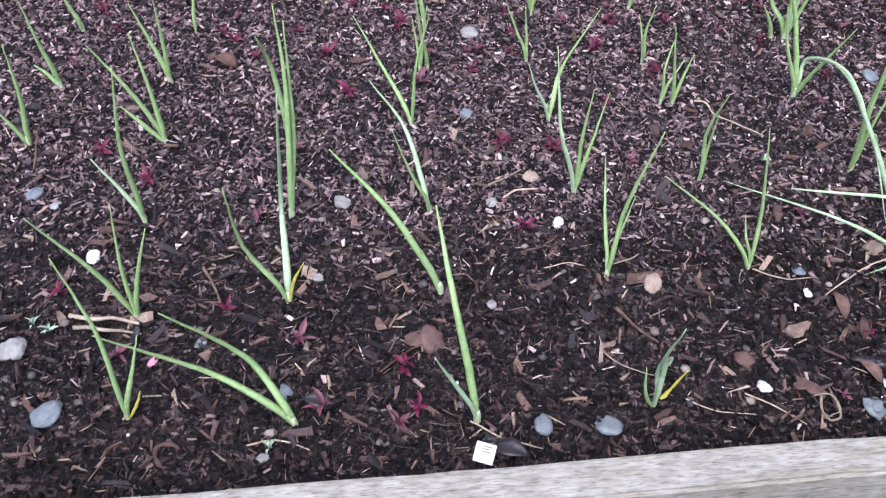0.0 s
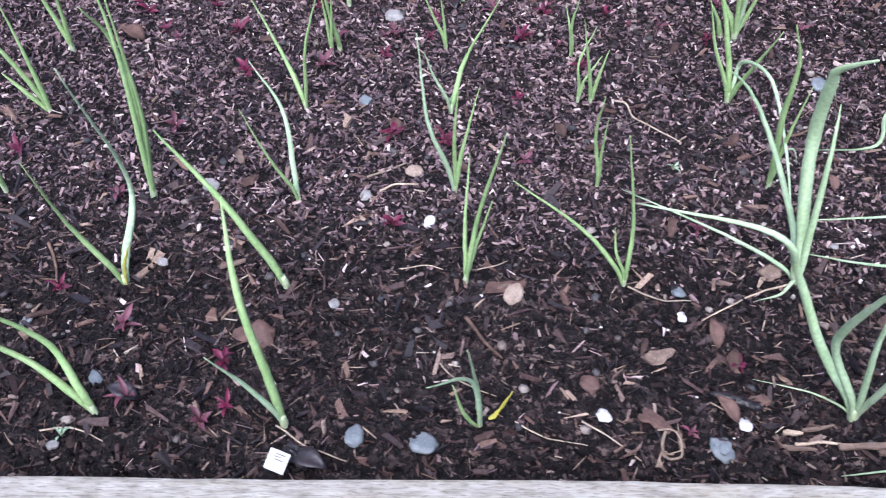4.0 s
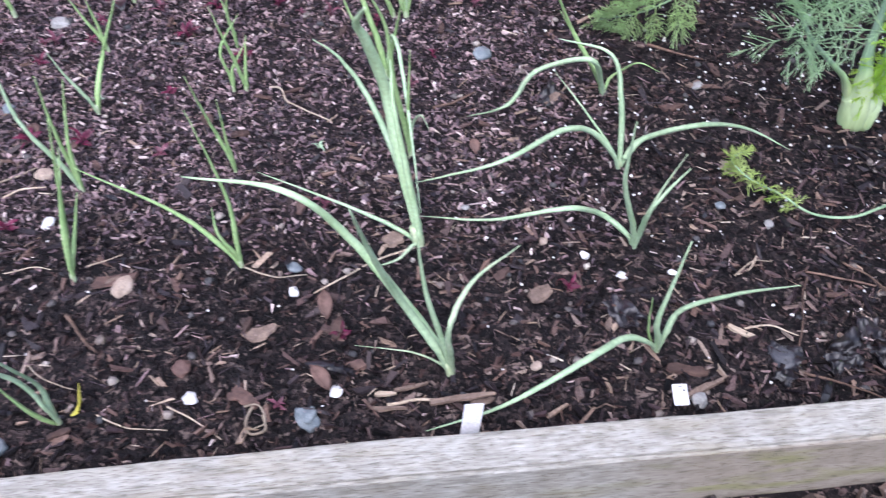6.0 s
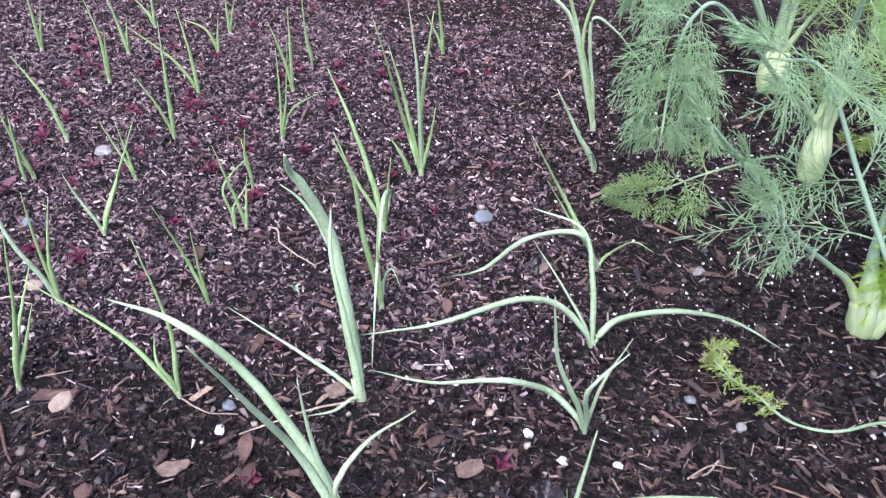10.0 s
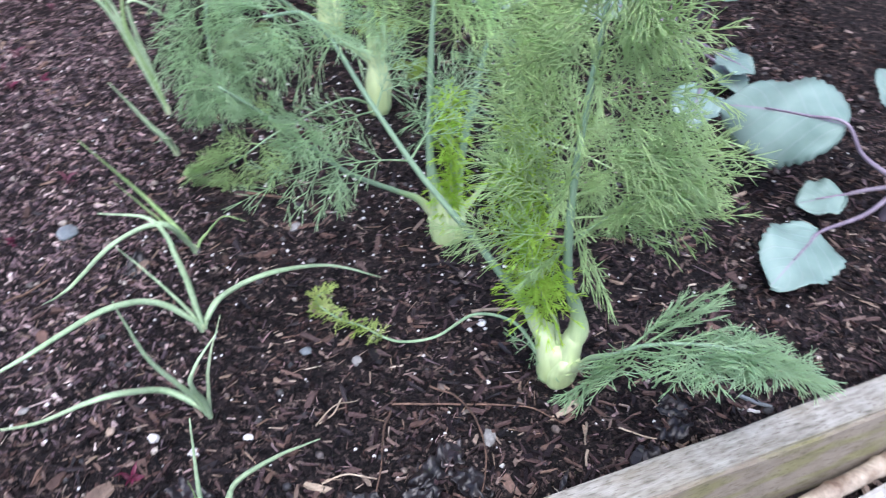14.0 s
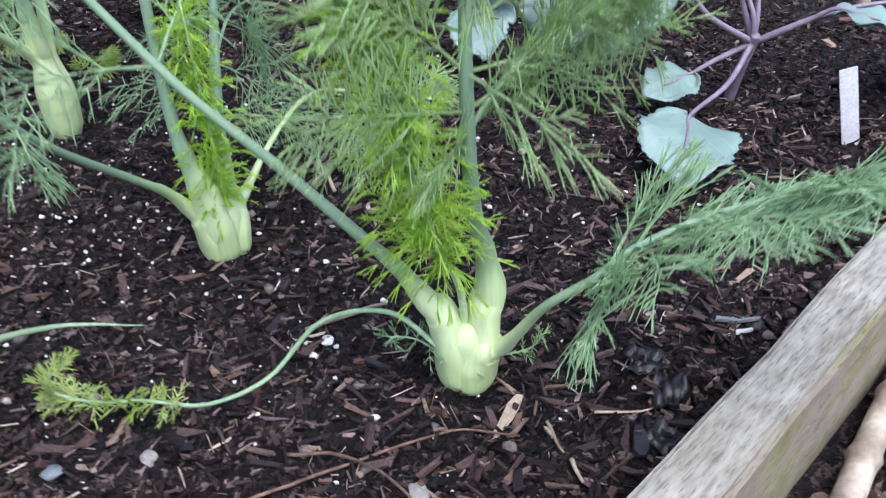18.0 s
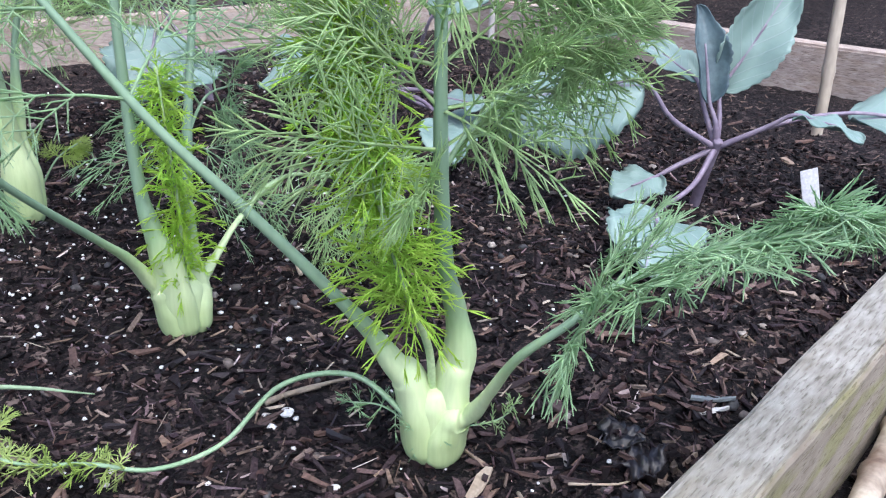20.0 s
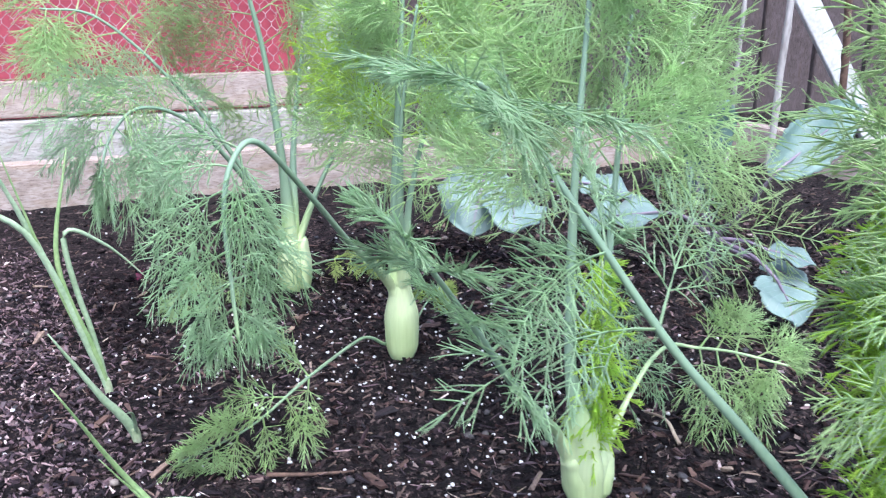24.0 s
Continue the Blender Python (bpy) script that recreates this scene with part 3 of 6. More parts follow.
def balls(name, xy, z, lo, hi, mat, label, category, seed, squash=0.75):
    """Small rounded grains, uneven, twenty faces each."""
    r = np.random.default_rng(seed)
    t = (1 + 5**0.5) / 2
    base = np.array([(-1, t, 0), (1, t, 0), (-1, -t, 0), (1, -t, 0), (0, -1, t), (0, 1, t), (0, -1, -t), (0, 1, -t), (t, 0, -1), (t, 0, 1), (-t, 0, -1), (-t, 0, 1)]) / (1 + t * t) ** 0.5
    tri = np.array([(0, 11, 5), (0, 5, 1), (0, 1, 7), (0, 7, 10), (0, 10, 11), (1, 5, 9), (5, 11, 4), (11, 10, 2), (10, 7, 6), (7, 1, 8), (3, 9, 4), (3, 4, 2), (3, 2, 6), (3, 6, 8), (3, 8, 9), (4, 9, 5), (2, 4, 11), (6, 2, 10), (8, 6, 7), (9, 8, 1)])
    n = len(xy)
    rad = np.exp(r.uniform(np.log(lo), np.log(hi), n)) * 0.5
    v = base[None] * rad[:, None, None] * r.uniform(0.6, 1.3, (n, 12, 1)) * np.stack([r.uniform(0.8, 1.3, n), np.ones(n), np.full(n, squash)], -1)[:, None]
    yaw = r.uniform(0, 6.28, n)
    c, s = np.cos(yaw)[:, None], np.sin(yaw)[:, None]
    v = np.stack([c * v[..., 0] - s * v[..., 1], s * v[..., 0] + c * v[..., 1], v[..., 2]], -1)
    v += np.concatenate([xy, (z + rad * 0.45)[:, None]], 1)[:, None]
    f = (tri[None] + 12 * np.arange(n)[:, None, None]).reshape(-1, 3)
    return tagged(new(name, bulk_mesh(name, v.reshape(-1, 3), f, mat, True)), label, category, kind="stuff")


PERL = np.concatenate([in_bed(150, -0.6, 0.75, 0.0, 1.4, rng), rng.normal((0.86, 0.92), (0.16, 0.22), (850, 2)), in_bed(240, 0.5, 1.4, 0.4, 1.6, rng)])
PERL = PERL[PERL[:, 1] > 0.33 + 0.11 * PERL[:, 0]]
balls("perlite", PERL, heights(PERL) + 0.0008, 0.0013, 0.0042, M_PERLITE, "tiny white perlite grains in the compost", "perlite", 8)
GRAV = in_bed(900, -0.7, 1.5, 0.0, 1.4, rng)
balls("gravel", GRAV, heights(GRAV), 0.004, 0.010, M_GRAVEL, "small grey and tan gravel stones in the soil", "gravel", 9, 0.65)

# the path outside the bed and the wide ground
GROUND_Z = -0.022
gm = bmesh.new()
bmesh.ops.create_grid(gm, x_segments=60, y_segments=60, size=60)
ground_me = bpy.data.meshes.new("ground")
gm.to_mesh(ground_me)
gm.free()
ground_me.materials.append(M_SOIL)
ground = tagged(new("ground", ground_me), "bare brown earth under the bark path", "ground", kind="structure")
ground.location.z = GROUND_Z - 0.004
MX = rng.uniform(0.2, 2.6, 9000)
MY = 0.24 + 0.11 * MX - rng.uniform(0, 1, 9000) ** 1.4 * 0.75
FX = rng.uniform(-1.6, 4.0, 2500)
FY = 0.20 + 0.11 * FX - rng.uniform(0, 1, 2500) ** 0.8 * 1.6
MUL = np.concatenate([np.stack([MX, MY], -1), np.stack([FX, FY], -1)])
chips("path_bark", MUL, np.full(len(MUL), GROUND_Z), 0.007, 0.03, (0.25, 0.6), (0.002, 0.006), 0.3, M_MULCH, "coarse brown bark chips covering the path", "mulch", 11)

# ---------------------------------------------------------------- bed boards
def board(name, a, b, top, bottom, thick, mat, label, seed):
    """A board on edge whose bed-side face runs from a to b."""
    a, b = Vector((*a, 0)), Vector((*b, 0))
    d = b - a
    yaw = math.atan2(d.y, d.x)
    out = Vector((math.sin(yaw), -math.cos(yaw), 0))
    ob = new(name, rough_board(name, d.length, thick, top - bottom, mat, seed=seed))
    mid = (a + b) / 2 + out * thick / 2
    ob.location = (mid.x, mid.y, (top + bottom) / 2)
    ob.rotation_euler = (0, 0, yaw)
    return tagged(ob, label, "bed board", kind="structure")


board("bed_board_front", (-1.15, 0.1585), (1.92, 0.4962), 0.045, -0.045, 0.031, M_BOARD, "weathered grey timber board edging the raised bed", 1)
front = bpy.data.objects["bed_board_front"]
for v in front.data.vertices:
    v.co.y += 0.006 * math.exp(-(((v.co.x + 0.03) / 0.3) ** 2))
board("bed_board_side", (1.88, 0.50), (1.83, 1.45), 0.058, -0.045, 0.037, M_BACK_BOARD, "pinkish weathered timber board at the end of the bed", 2)
board("bed_board_back", (1.83, 1.452), (-1.15, 2.159), 0.062, -0.045, 0.037, M_BACK_BOARD, "pinkish weathered timber board at the back of the bed", 3)
board("bed_board_end", (-1.15, 2.15), (-1.15, 0.16), 0.045, -0.045, 0.037, M_BOARD, "weathered timber board closing the bed", 4)


# ---------------------------------------------------------------- onions
def onion(x, y, *leaves):
    z = soil_height(x, y)
    top = thing("onion_seedling", (x, y, z), "young onion plant with thin upright green leaves in soil", "onion plant", "onion seedlings in rows")
    wide = max(w for w, *_ in leaves) * 0.001
    if len(leaves) > 1 or wide > 0.006:
        lean = Vector([sum(l[2][k] for l in leaves) / len(leaves) for k in range(3)])
        lean = lean.normalized() if lean.length > 1 else Vector((0, 0, 1))
        tip = Vector((lean.x * 0.5, lean.y * 0.5, max(lean.z, 0.5))).normalized() * wide * 1.9
        pts = spline([Vector((0, 0, -0.008)), tip * 0.4, tip], 3)
        n = len(pts)
        rad = [wide * (0.36 + 0.1 * math.sin(math.pi * i / (n - 1))) for i in range(n)]
        part("stem", mesh_of("onion_stem", *tube(pts, rad, 8), M_ONION_FOOT), top, "pale stem base")
    for wdt, kind, *ctl in leaves:
        first = Vector(ctl[0]) * 0.001
        pts = [Vector((0, 0, -0.004)), *[Vector(c) * 0.001 for c in ctl]]
        if first.length > 0.03:
            pts.insert(1, first * 0.25 + Vector((0, 0, 0.006)))
        line = spline(pts, 7)
        n = len(line)
        jit = [Vector((noise.noise(p * 60 + Vector((x * 90, 0, i))), noise.noise(p * 60 + Vector((0, y * 90, 7))), 0)) * 0.0006 for i, p in enumerate(line)]
        line = [p + j for p, j in zip(line, jit)]
        rad = []
        for i in range(n):
            u = i / (n - 1)
            shape = (0.62 + 0.38 * min(1, u / 0.3)) * (1 - max(0, (u - 0.35) / 0.65) ** 1.5 * 0.86)
            rad.append(0.00057 * wdt * shape)
        part("leaf", mesh_of("onion_leaf", *tube(line, rad, 8, 0.8), ONION[kind]), top, ("", "", "yellowed leaf", "faded drooping leaf", "broad yellowish green leaf")[kind])


onion(-0.213, 0.352, (4.5, 0, (2, 0, 113), (-8, 0, 187)), (4, 0, (16, -1, 61), (30, -2, 111)), (2.5, 2, (12, -1, 22), (18, -1, 41)))
onion(-0.227, 0.447, (5, 0, (-28, 2, 66), (-63, 4, 115)), (4.5, 0, (0, 0, 66), (7, 0, 139)), (4.5, 0, (12, -1, 61), (29, -2, 116)))
onion(-0.082, 0.349, (6, 0, (-40, 29, 49), (-83, 5, 130)), (6, 0, (-67, 26, 28), (-135, 8, 97)))
onion(-0.102, 0.469, (5, 0, (-34, 6, 65), (-37, -11, 147)), (6, 1, (-13, 75, 45), (8, 0, 227)), (3, 2, (5, 0, 27), (16, -1, 56)))
onion(0.059, 0.359, (7, 0, (-26, 26, 119), (-42, 68, 172)), (4.5, 1, (-24, -4, 62), (-39, -16, 108)))
onion(0.030, 0.490, (7, 0, (-48, 10, 92), (-97, 30, 138)))
onion(0.018, 0.589, (5, 1, (-28, 72, 44), (-64, 100, 77)), (4, 0, (-18, -6, 52), (-39, -8, 112)))
onion(-0.003, 0.718, (5, 0, (-30, 34, 42), (-64, 56, 93)), (4.5, 0, (2, 9, 69), (13, 26, 119)))
onion(0.004, 0.815, (4.5, 0, (-12, 17, 61)), (4, 0, (4, 0, 86)))
onion(0.160, 0.617, (5, 1, (-27, -6, 88), (-40, 10, 165)), (4.5, 0, (-4, 0, 72), (-3, 0, 128)), (4.5, 0, (5, -1, 63), (14, 10, 118)))
onion(0.144, 0.732, (5, 0, (10, 29, 50), (40, 36, 119)), (4, 1, (-19, 1, 43), (-30, 2, 71)))
onion(0.127, 0.841, (4.5, 0, (-15, 1, 39), (-30, 2, 73)), (4, 0, (-10, 1, 75)))
onion(0.180, 0.512, (4, 0, (-6, 32, 45), (-8, 72, 83)), (5, 0, (6, 19, 74), (20, 22, 155)), (4, 0, (6, 16, 35), (15, 30, 73)))
onion(0.204, 0.380, (4.5, 1, (-6, 5, 48), (-15, -27, 140)), (4, 1, (-8, -7, 68), (-18, -30, 110), (-36, -65, 152)), (3.5, 0, (-13, -5, 25), (-23, -9, 68)), (3.5, 2, (12, 10, 5), (21, 11, 37)))
onion(0.316, 0.530, (4.5, 0, (-5, 16, 68), (-24, 23, 149)), (4.5, 0, (-46, 5, 60), (-107, -4, 115)), (3.5, 0, (-14, 1, 39), (-18, 13, 58)))
onion(0.293, 0.649, (4, 0, (-13, -8, 70), (-16, -33, 134)), (4, 0, (-3, 0, 41), (-4, 0, 85)))
onion(0.273, 0.772, (3.5, 0, (-6, 0, 52), (9, 37, 69)), (4, 0, (3, 0, 30), (17, 12, 52)))
onion(0.265, 0.851, (4.5, 0, (-5, 0, 40), (-1, 0, 77)), (4, 0, (-13, 14, 55)))
onion(0.431, 0.797, (7, 0, (-15, 10, 60), (-35, 20, 115), (-63, 40, 165)), (4.5, 0, (17, -34, 115)), (4.5, 1, (4, 10, 45), (14, -60, 78), (26, -140, 52), (36, -205, 6)), (5, 0, (-30, -2, 66), (-48, -3, 117)))
onion(0.457, 0.672, (6, 0, (-14, -1, 85), (-20, -2, 145), (-35, -3, 183)), (4.5, 0, (-2, 0, 60), (0, 0, 122)), (3, 1, (2, 8, 34), (10, 6, 46), (18, 2, 30)))
onion(0.467, 0.556, (11.5, 4, (-18, 27, 86), (-28, 36, 142), (-40, 18, 199), (-45, 6, 220), (-36, -21, 250)), (6, 1, (-16, 40, 48), (-44, 80, 96), (-68, 94, 128), (-89, 95, 146)), (6.5, 4, (-8, 4, 60), (-20, 10, 140), (-23, 26, 176)), (4, 1, (-66, 29, 20), (-152, 86, 6)), (3, 3, (-20, -22, 6), (-40, -31, 6)))
onion(0.492, 0.424, (8.5, 4, (-34, 32, 44), (-76, 37, 118), (-114, 24, 174), (-193, 72, 140)), (7, 1, (-38, 14, 73), (-54, -17, 156), (-62, -54, 236)), (5, 1, (-21, 1, 102), (-27, 2, 161)), (4.5, 3, (-4, -12, 76), (12, 12, 98), (44, 23, 124)), (2, 3, (-31, 17, 6), (-76, 23, 6)))
onion(0.656, 0.448, (5, 1, (-34, -16, 39), (-69, -45, 52), (-104, -67, 50), (-140, -76, 32), (-184, -76, 6)), (5.5, 1, (-10, -7, 53), (-3, -4, 134)), (5, 1, (13, 9, 42), (45, -4, 78), (74, -22, 109)), (2.5, 0, (-11, 1, 26), (-16, 1, 67)))
onion(0.654, 0.555, (5.5, 1, (-33, 12, 29), (-70, -16, 63), (-127, 0, 33), (-187, 32, 4)), (5, 1, (-29, -24, 100), (-37, -43, 176)), (4.5, 1, (-4, -30, 80), (21, -18, 110)), (3, 3, (8, 0, 60), (24, 4, 105)))
onion(0.656, 0.658, (6, 1, (-35, -8, 51), (-70, -42, 80), (-125, -97, 94), (-194, -75, 49)), (6, 1, (-8, 12, 70), (-22, 24, 112), (-66, 44, 114)), (6, 1, (21, 12, 26), (61, -5, 57), (120, 24, 30), (169, 21, 6)), (3, 1, (-32, 32, 39), (-64, 58, 69)))
onion(0.657, 0.774, (6, 1, (-26, -22, 60), (-74, -4, 32), (-108, -74, 44), (-144, -43, 4)), (5.5, 0, (-41, 21, 69), (-76, -10, 153)), (3, 0, (13, 27, 4), (32, 10, 33), (53, 0, 30)), (3.5, 0, (-30, -3, 56), (-58, -6, 104)))
onion(0.647, 0.964, (8, 1, (-24, -5, 50), (-52, -12, 108)), (3, 1, (-6, -30, 40), (-16, -70, 62)))
onion(0.642, 1.055, (8, 1, (-20, 20, 80), (-45, 20, 160), (-71, 0, 233)), (6, 0, (-26, -4, 126), (-7, -1, 218)), (6, 1, (-47, -8, 157), (-114, -19, 192), (-186, -31, 213)), (5, 1, (-19, -3, 145), (10, 2, 136), (46, 8, 94)), (5, 0, (-29, -5, 106), (-58, -10, 234)))
onion(0.449, 0.909, (7, 0, (-25, 30, 51), (-49, -8, 193)), (7, 0, (-2, 10, 90), (12, 5, 200)), (5, 0, (-22, -4, 118), (-34, -6, 163)), (5, 0, (9, 2, 49), (16, 3, 92)), (5, 1, (-4, -1, 131), (-13, -2, 211)))
onion(0.263, 0.960, (4, 0, (18, 6, 45), (60, 0, 75)), (4, 0, (3, 1, 58), (4, 1, 122)), (4, 0, (9, 2, 51), (18, 3, 130)))
onion(0.286, 0.772, (4.4, 0, (-11, -2, 57), (-22, -4, 103)), (4.4, 0, (8, 1, 67)))
onion(0.007, 0.905, (6.2, 0, (-12, -2, 59), (-38, -6, 112)))
onion(0.012, 0.821, (6.2, 0, (-9, -2, 48), (-18, -3, 103)))
onion(0.137, 0.929, (6.2, 0, (3, 0, 75), (6, 1, 151)), (4.4, 0, (-17, -3, 53), (-37, -6, 89)))
onion(0.118, 1.050, (5.6, 0, (-29, -5, 52), (-75, -13, 93)), (5.6, 0, (-3, -1, 60), (-11, -2, 120)))
onion(-0.008, 1.048, (6.2, 0, (1, 0, 65), (-9, -1, 118)), (5.0, 0, (8, 1, 73)))
onion(-0.027, 1.142, (6.2, 0, (-6, -1, 46), (-15, -3, 95)), (5.0, 0, (7, 1, 55)))
onion(0.095, 1.177, (5.6, 0, (-15, -2, 38), (-44, -7, 52)), (5.0, 0, (6, 1, 51)))
onion(0.242, 1.161, (5.6, 0, (-6, -1, 46), (-7, -1, 102)))
onion(0.238, 1.083, (5.6, 0, (-10, -2, 56), (-22, -4, 95)), (5.0, 0, (2, 0, 72), (3, 1, 118)))
onion(0.083, 1.254, (6.2, 0, (-1, 0, 62)), (5.0, 0, (12, 2, 53)))
onion(-0.154, 1.128, (6.2, 0, (0, 0, 58), (-2, 0, 114)), (5.0, 0, (15, 3, 74)))
onion(0.416, 1.244, (6.2, 0, (-9, -1, 93)), (5.0, 0, (-24, -4, 60)))
onion(-0.037, 1.250, (6.2, 0, (-22, -4, 44)), (5.0, 0, (4, 1, 71)))
onion(-0.384, 0.660, (6.2, 0, (8, 0, 64), (10, -1, 121)), (5.0, 0, (-11, 1, 21), (-21, 1, 41)))
onion(-0.379, 0.750, (6.2, 0, (-8, 0, 51), (-15, 1, 103)), (5.0, 0, (-10, 1, 14), (-21, 1, 26)))
onion(-0.252, 0.672, (5.6, 0, (-27, 2, 66), (-54, 3, 111)), (5.6, 0, (-4, 0, 68), (-11, 1, 128)), (5.0, 0, (-20, 1, 21), (-37, 2, 41)))
onion(-0.268, 0.770, (6.2, 0, (-12, 1, 50), (-26, 1, 96)), (5.6, 0, (1, 0, 58), (0, 0, 105)))
onion(-0.384, 0.853, (6.2, 0, (-9, 1, 31), (-16, 1, 66)))
onion(-0.112, 0.571, (6.9, 0, (2, 14, 87), (-8, 21, 156), (-14, 1, 201)), (6.2, 0, (8, 5, 106), (9, -1, 218)), (5.6, 0, (6, 0, 154), (2, 0, 232)))
onion(-0.247, 0.560, (5.6, 0, (-3, 0, 92), (9, -1, 178)), (5.0, 1, (-17, 1, 44), (-33, 2, 74)))
onion(-0.261, 0.873, (5.0, 0, (5, 0, 56)))
onion(0.434, 0.914, (6.2, 0, (-22, 1, 45)))


# ---------------------------------------------------------------- fennel
class Threads:
    """Gathers fine curved threads, three points and a radius each, and builds them in one go."""

    def __init__(self):
        self.rows, self.ends = [], []

    def add(self, a, m, b, r):
        self.rows.append((*a, *m, *b, r))

    def tip(self, a, b, r):
        self.ends.append((*a, *b, r))

    def needles(self):
        """The straight ends: three-sided, tapering, one length each."""
        d = np.array(self.ends)
        a, b, r = d[:, :3], d[:, 3:6], d[:, 6]
        along = (b - a) / (np.linalg.norm(b - a, axis=1)[:, None] + 1e-9)
        ref = np.where(np.abs(along[:, 2:3]) > 0.9, np.array([[1.0, 0, 0]]), np.array([[0, 0, 1.0]]))
        s = np.cross(along, ref)
        s /= np.linalg.norm(s, axis=1)[:, None] + 1e-9
        o = np.cross(s, along)
        rings = [p + (r * f)[:, None] * (math.cos(t) * s + math.sin(t) * o) for p, f in ((a, 1.0), (b, 0.45)) for t in (0.0, 2.0944, 4.1888)]
        quad = np.array([(k, (k + 1) % 3, 3 + (k + 1) % 3, 3 + k) for k in range(3)])
        return np.stack(rings, 1).reshape(-1, 3), (quad[None] + 6 * np.arange(len(d))[:, None, None]).reshape(-1, 4)

    def mesh(self, name, mat):
        d = np.array(self.rows)
        p, r = d[:, :9].reshape(-1, 3, 3), d[:, 9]
        along = p[:, 2] - p[:, 0]
        along /= np.linalg.norm(along, axis=1)[:, None] + 1e-9
        ref = np.where(np.abs(along[:, 2:3]) > 0.9, np.array([[1.0, 0, 0]]), np.array([[0, 0, 1.0]]))
        s = np.cross(along, ref)
        s /= np.linalg.norm(s, axis=1)[:, None] + 1e-9
        o = np.cross(s, along)
        rings = []
        for k, f in enumerate((1.0, 0.85, 0.3)):
            for a in (0.0, 2.0944, 4.1888):
                rings.append(p[:, k] + (r * f)[:, None] * (math.cos(a) * s + math.sin(a) * o))
        v = np.stack(rings, 1)
        quad = np.array([(i * 3 + k, i * 3 + (k + 1) % 3, i * 3 + 3 + (k + 1) % 3, i * 3 + 3 + k) for i in range(2) for k in range(3)])
        f = (quad[None] + 9 * np.arange(len(v))[:, None, None]).reshape(-1, 4)
        v = v.reshape(-1, 3)
        if self.ends:
            v2, f2 = self.needles()
            v, f = np.concatenate([v, v2]), np.concatenate([f, f2 + len(v)])
        return bulk_mesh(name, v, f, mat, True)


def rand_unit(r):
    v = Vector((r.gauss(0, 1), r.gauss(0, 1), r.gauss(0, 1)))
    return v.normalized()


DOWN = Vector((0, 0, -1))


def filament(th, at, way, length, r, radius, droop):
    """One thread of a frond: slightly curved, often forked near its end at a narrow angle."""
    bend = (rand_unit(r) * 0.10 + DOWN * droop * 0.30) * length
    mid = at + way * (length * 0.5) + bend * 0.25
    end = at + way * length + bend
    th.add(at, mid, end, radius)
    for fork in range(r.choice((0, 1, 1, 2))):
        d = (way + rand_unit(r) * 0.5 + DOWN * droop * 0.2).normalized()
        th.tip(at.lerp(mid, 0.9) if fork else mid.lerp(end, 0.25), mid + d * length * r.uniform(0.35, 0.55), radius * 0.8)


def branchlet(th, at, way, flat, length, r, radius, droop, fil):
    """A small flat feather: an axis with pairs of threads at a narrow angle and a tuft at its end."""
    bend = (rand_unit(r) * 0.12 + DOWN * droop * 0.4) * length
    side = way.cross(flat).normalized()

    def on(u):
        return at + way * (length * u) + bend * (u * u)

    th.add(at, on(0.5), on(1.0), radius * 1.15)
    n = 4 if length > 0.034 else 3 if length > 0.02 else 2
    for i in range(n):
        u = 0.12 + 0.8 * i / n
        for sgn in (1, -1):
            d = (way * r.uniform(0.75, 1.05) + (side * sgn + rand_unit(r) * 0.38) * r.uniform(0.45, 0.8)).normalized()
            filament(th, on(u), d, fil * r.uniform(0.65, 1.2) * (1.1 - 0.35 * u), r, radius, droop)
    ahead = (way + bend / max(length, 1e-4) * 1.2).normalized()
    for k in range(3):
        filament(th, on(0.97), (ahead + rand_unit(r) * (0.38 if k else 0.1)).normalized(), fil * r.uniform(0.6, 1.0), r, radius, droop)


def pinna_on(th, here, way, side, length, r, radius, droop, fil, nodes=5):
    """A branch of the leaf: it leaves the stalk at a slant, arches outward and hangs, with pairs of branchlets at its joints."""
    d0 = (way * r.uniform(0.3, 0.62) + side * 0.85 + rand_unit(r) * 0.12).normalized()
    fall = side * 0.12 + DOWN * droop * 0.62 + rand_unit(r) * 0.10
    flat = d0.cross(way)
    flat = (flat.normalized() + rand_unit(r) * 0.35).normalized()

    def on(u):
        return here + d0 * (length * u * (1 - 0.12 * u)) + fall * (length * u * u)

    hang = max(droop, 0.22)
    steps = [on(k / 6) for k in range(7)]
    for k in (0, 2, 4):
        th.add(steps[k], steps[k + 1], steps[k + 2], radius * (2.2 - 0.28 * k))
        th.add(steps[k + 1], steps[k + 1].lerp(steps[k + 2], 0.5), steps[k + 2], radius * (1.9 - 0.25 * k))
    for i in range(nodes):
        u = 0.22 + 0.74 * i / nodes
        t = (on(u + 0.03) - on(u - 0.03)).normalized()
        b = t.cross(flat).normalized()
        sub = length * 0.44 * (1.12 - 0.8 * u)
        for sgn in (1, -1):
            d = (t * r.uniform(0.65, 1.0) + b * sgn * r.uniform(0.6, 0.9) + rand_unit(r) * 0.22).normalized()
            branchlet(th, on(u), d, (flat + rand_unit(r) * 0.4).normalized(), sub * r.uniform(0.8, 1.2), r, radius, hang, fil)
    t = (on(1.0) - on(0.94)).normalized()
    branchlet(th, on(0.98), t, flat, length * 0.2, r, radius, hang, fil)


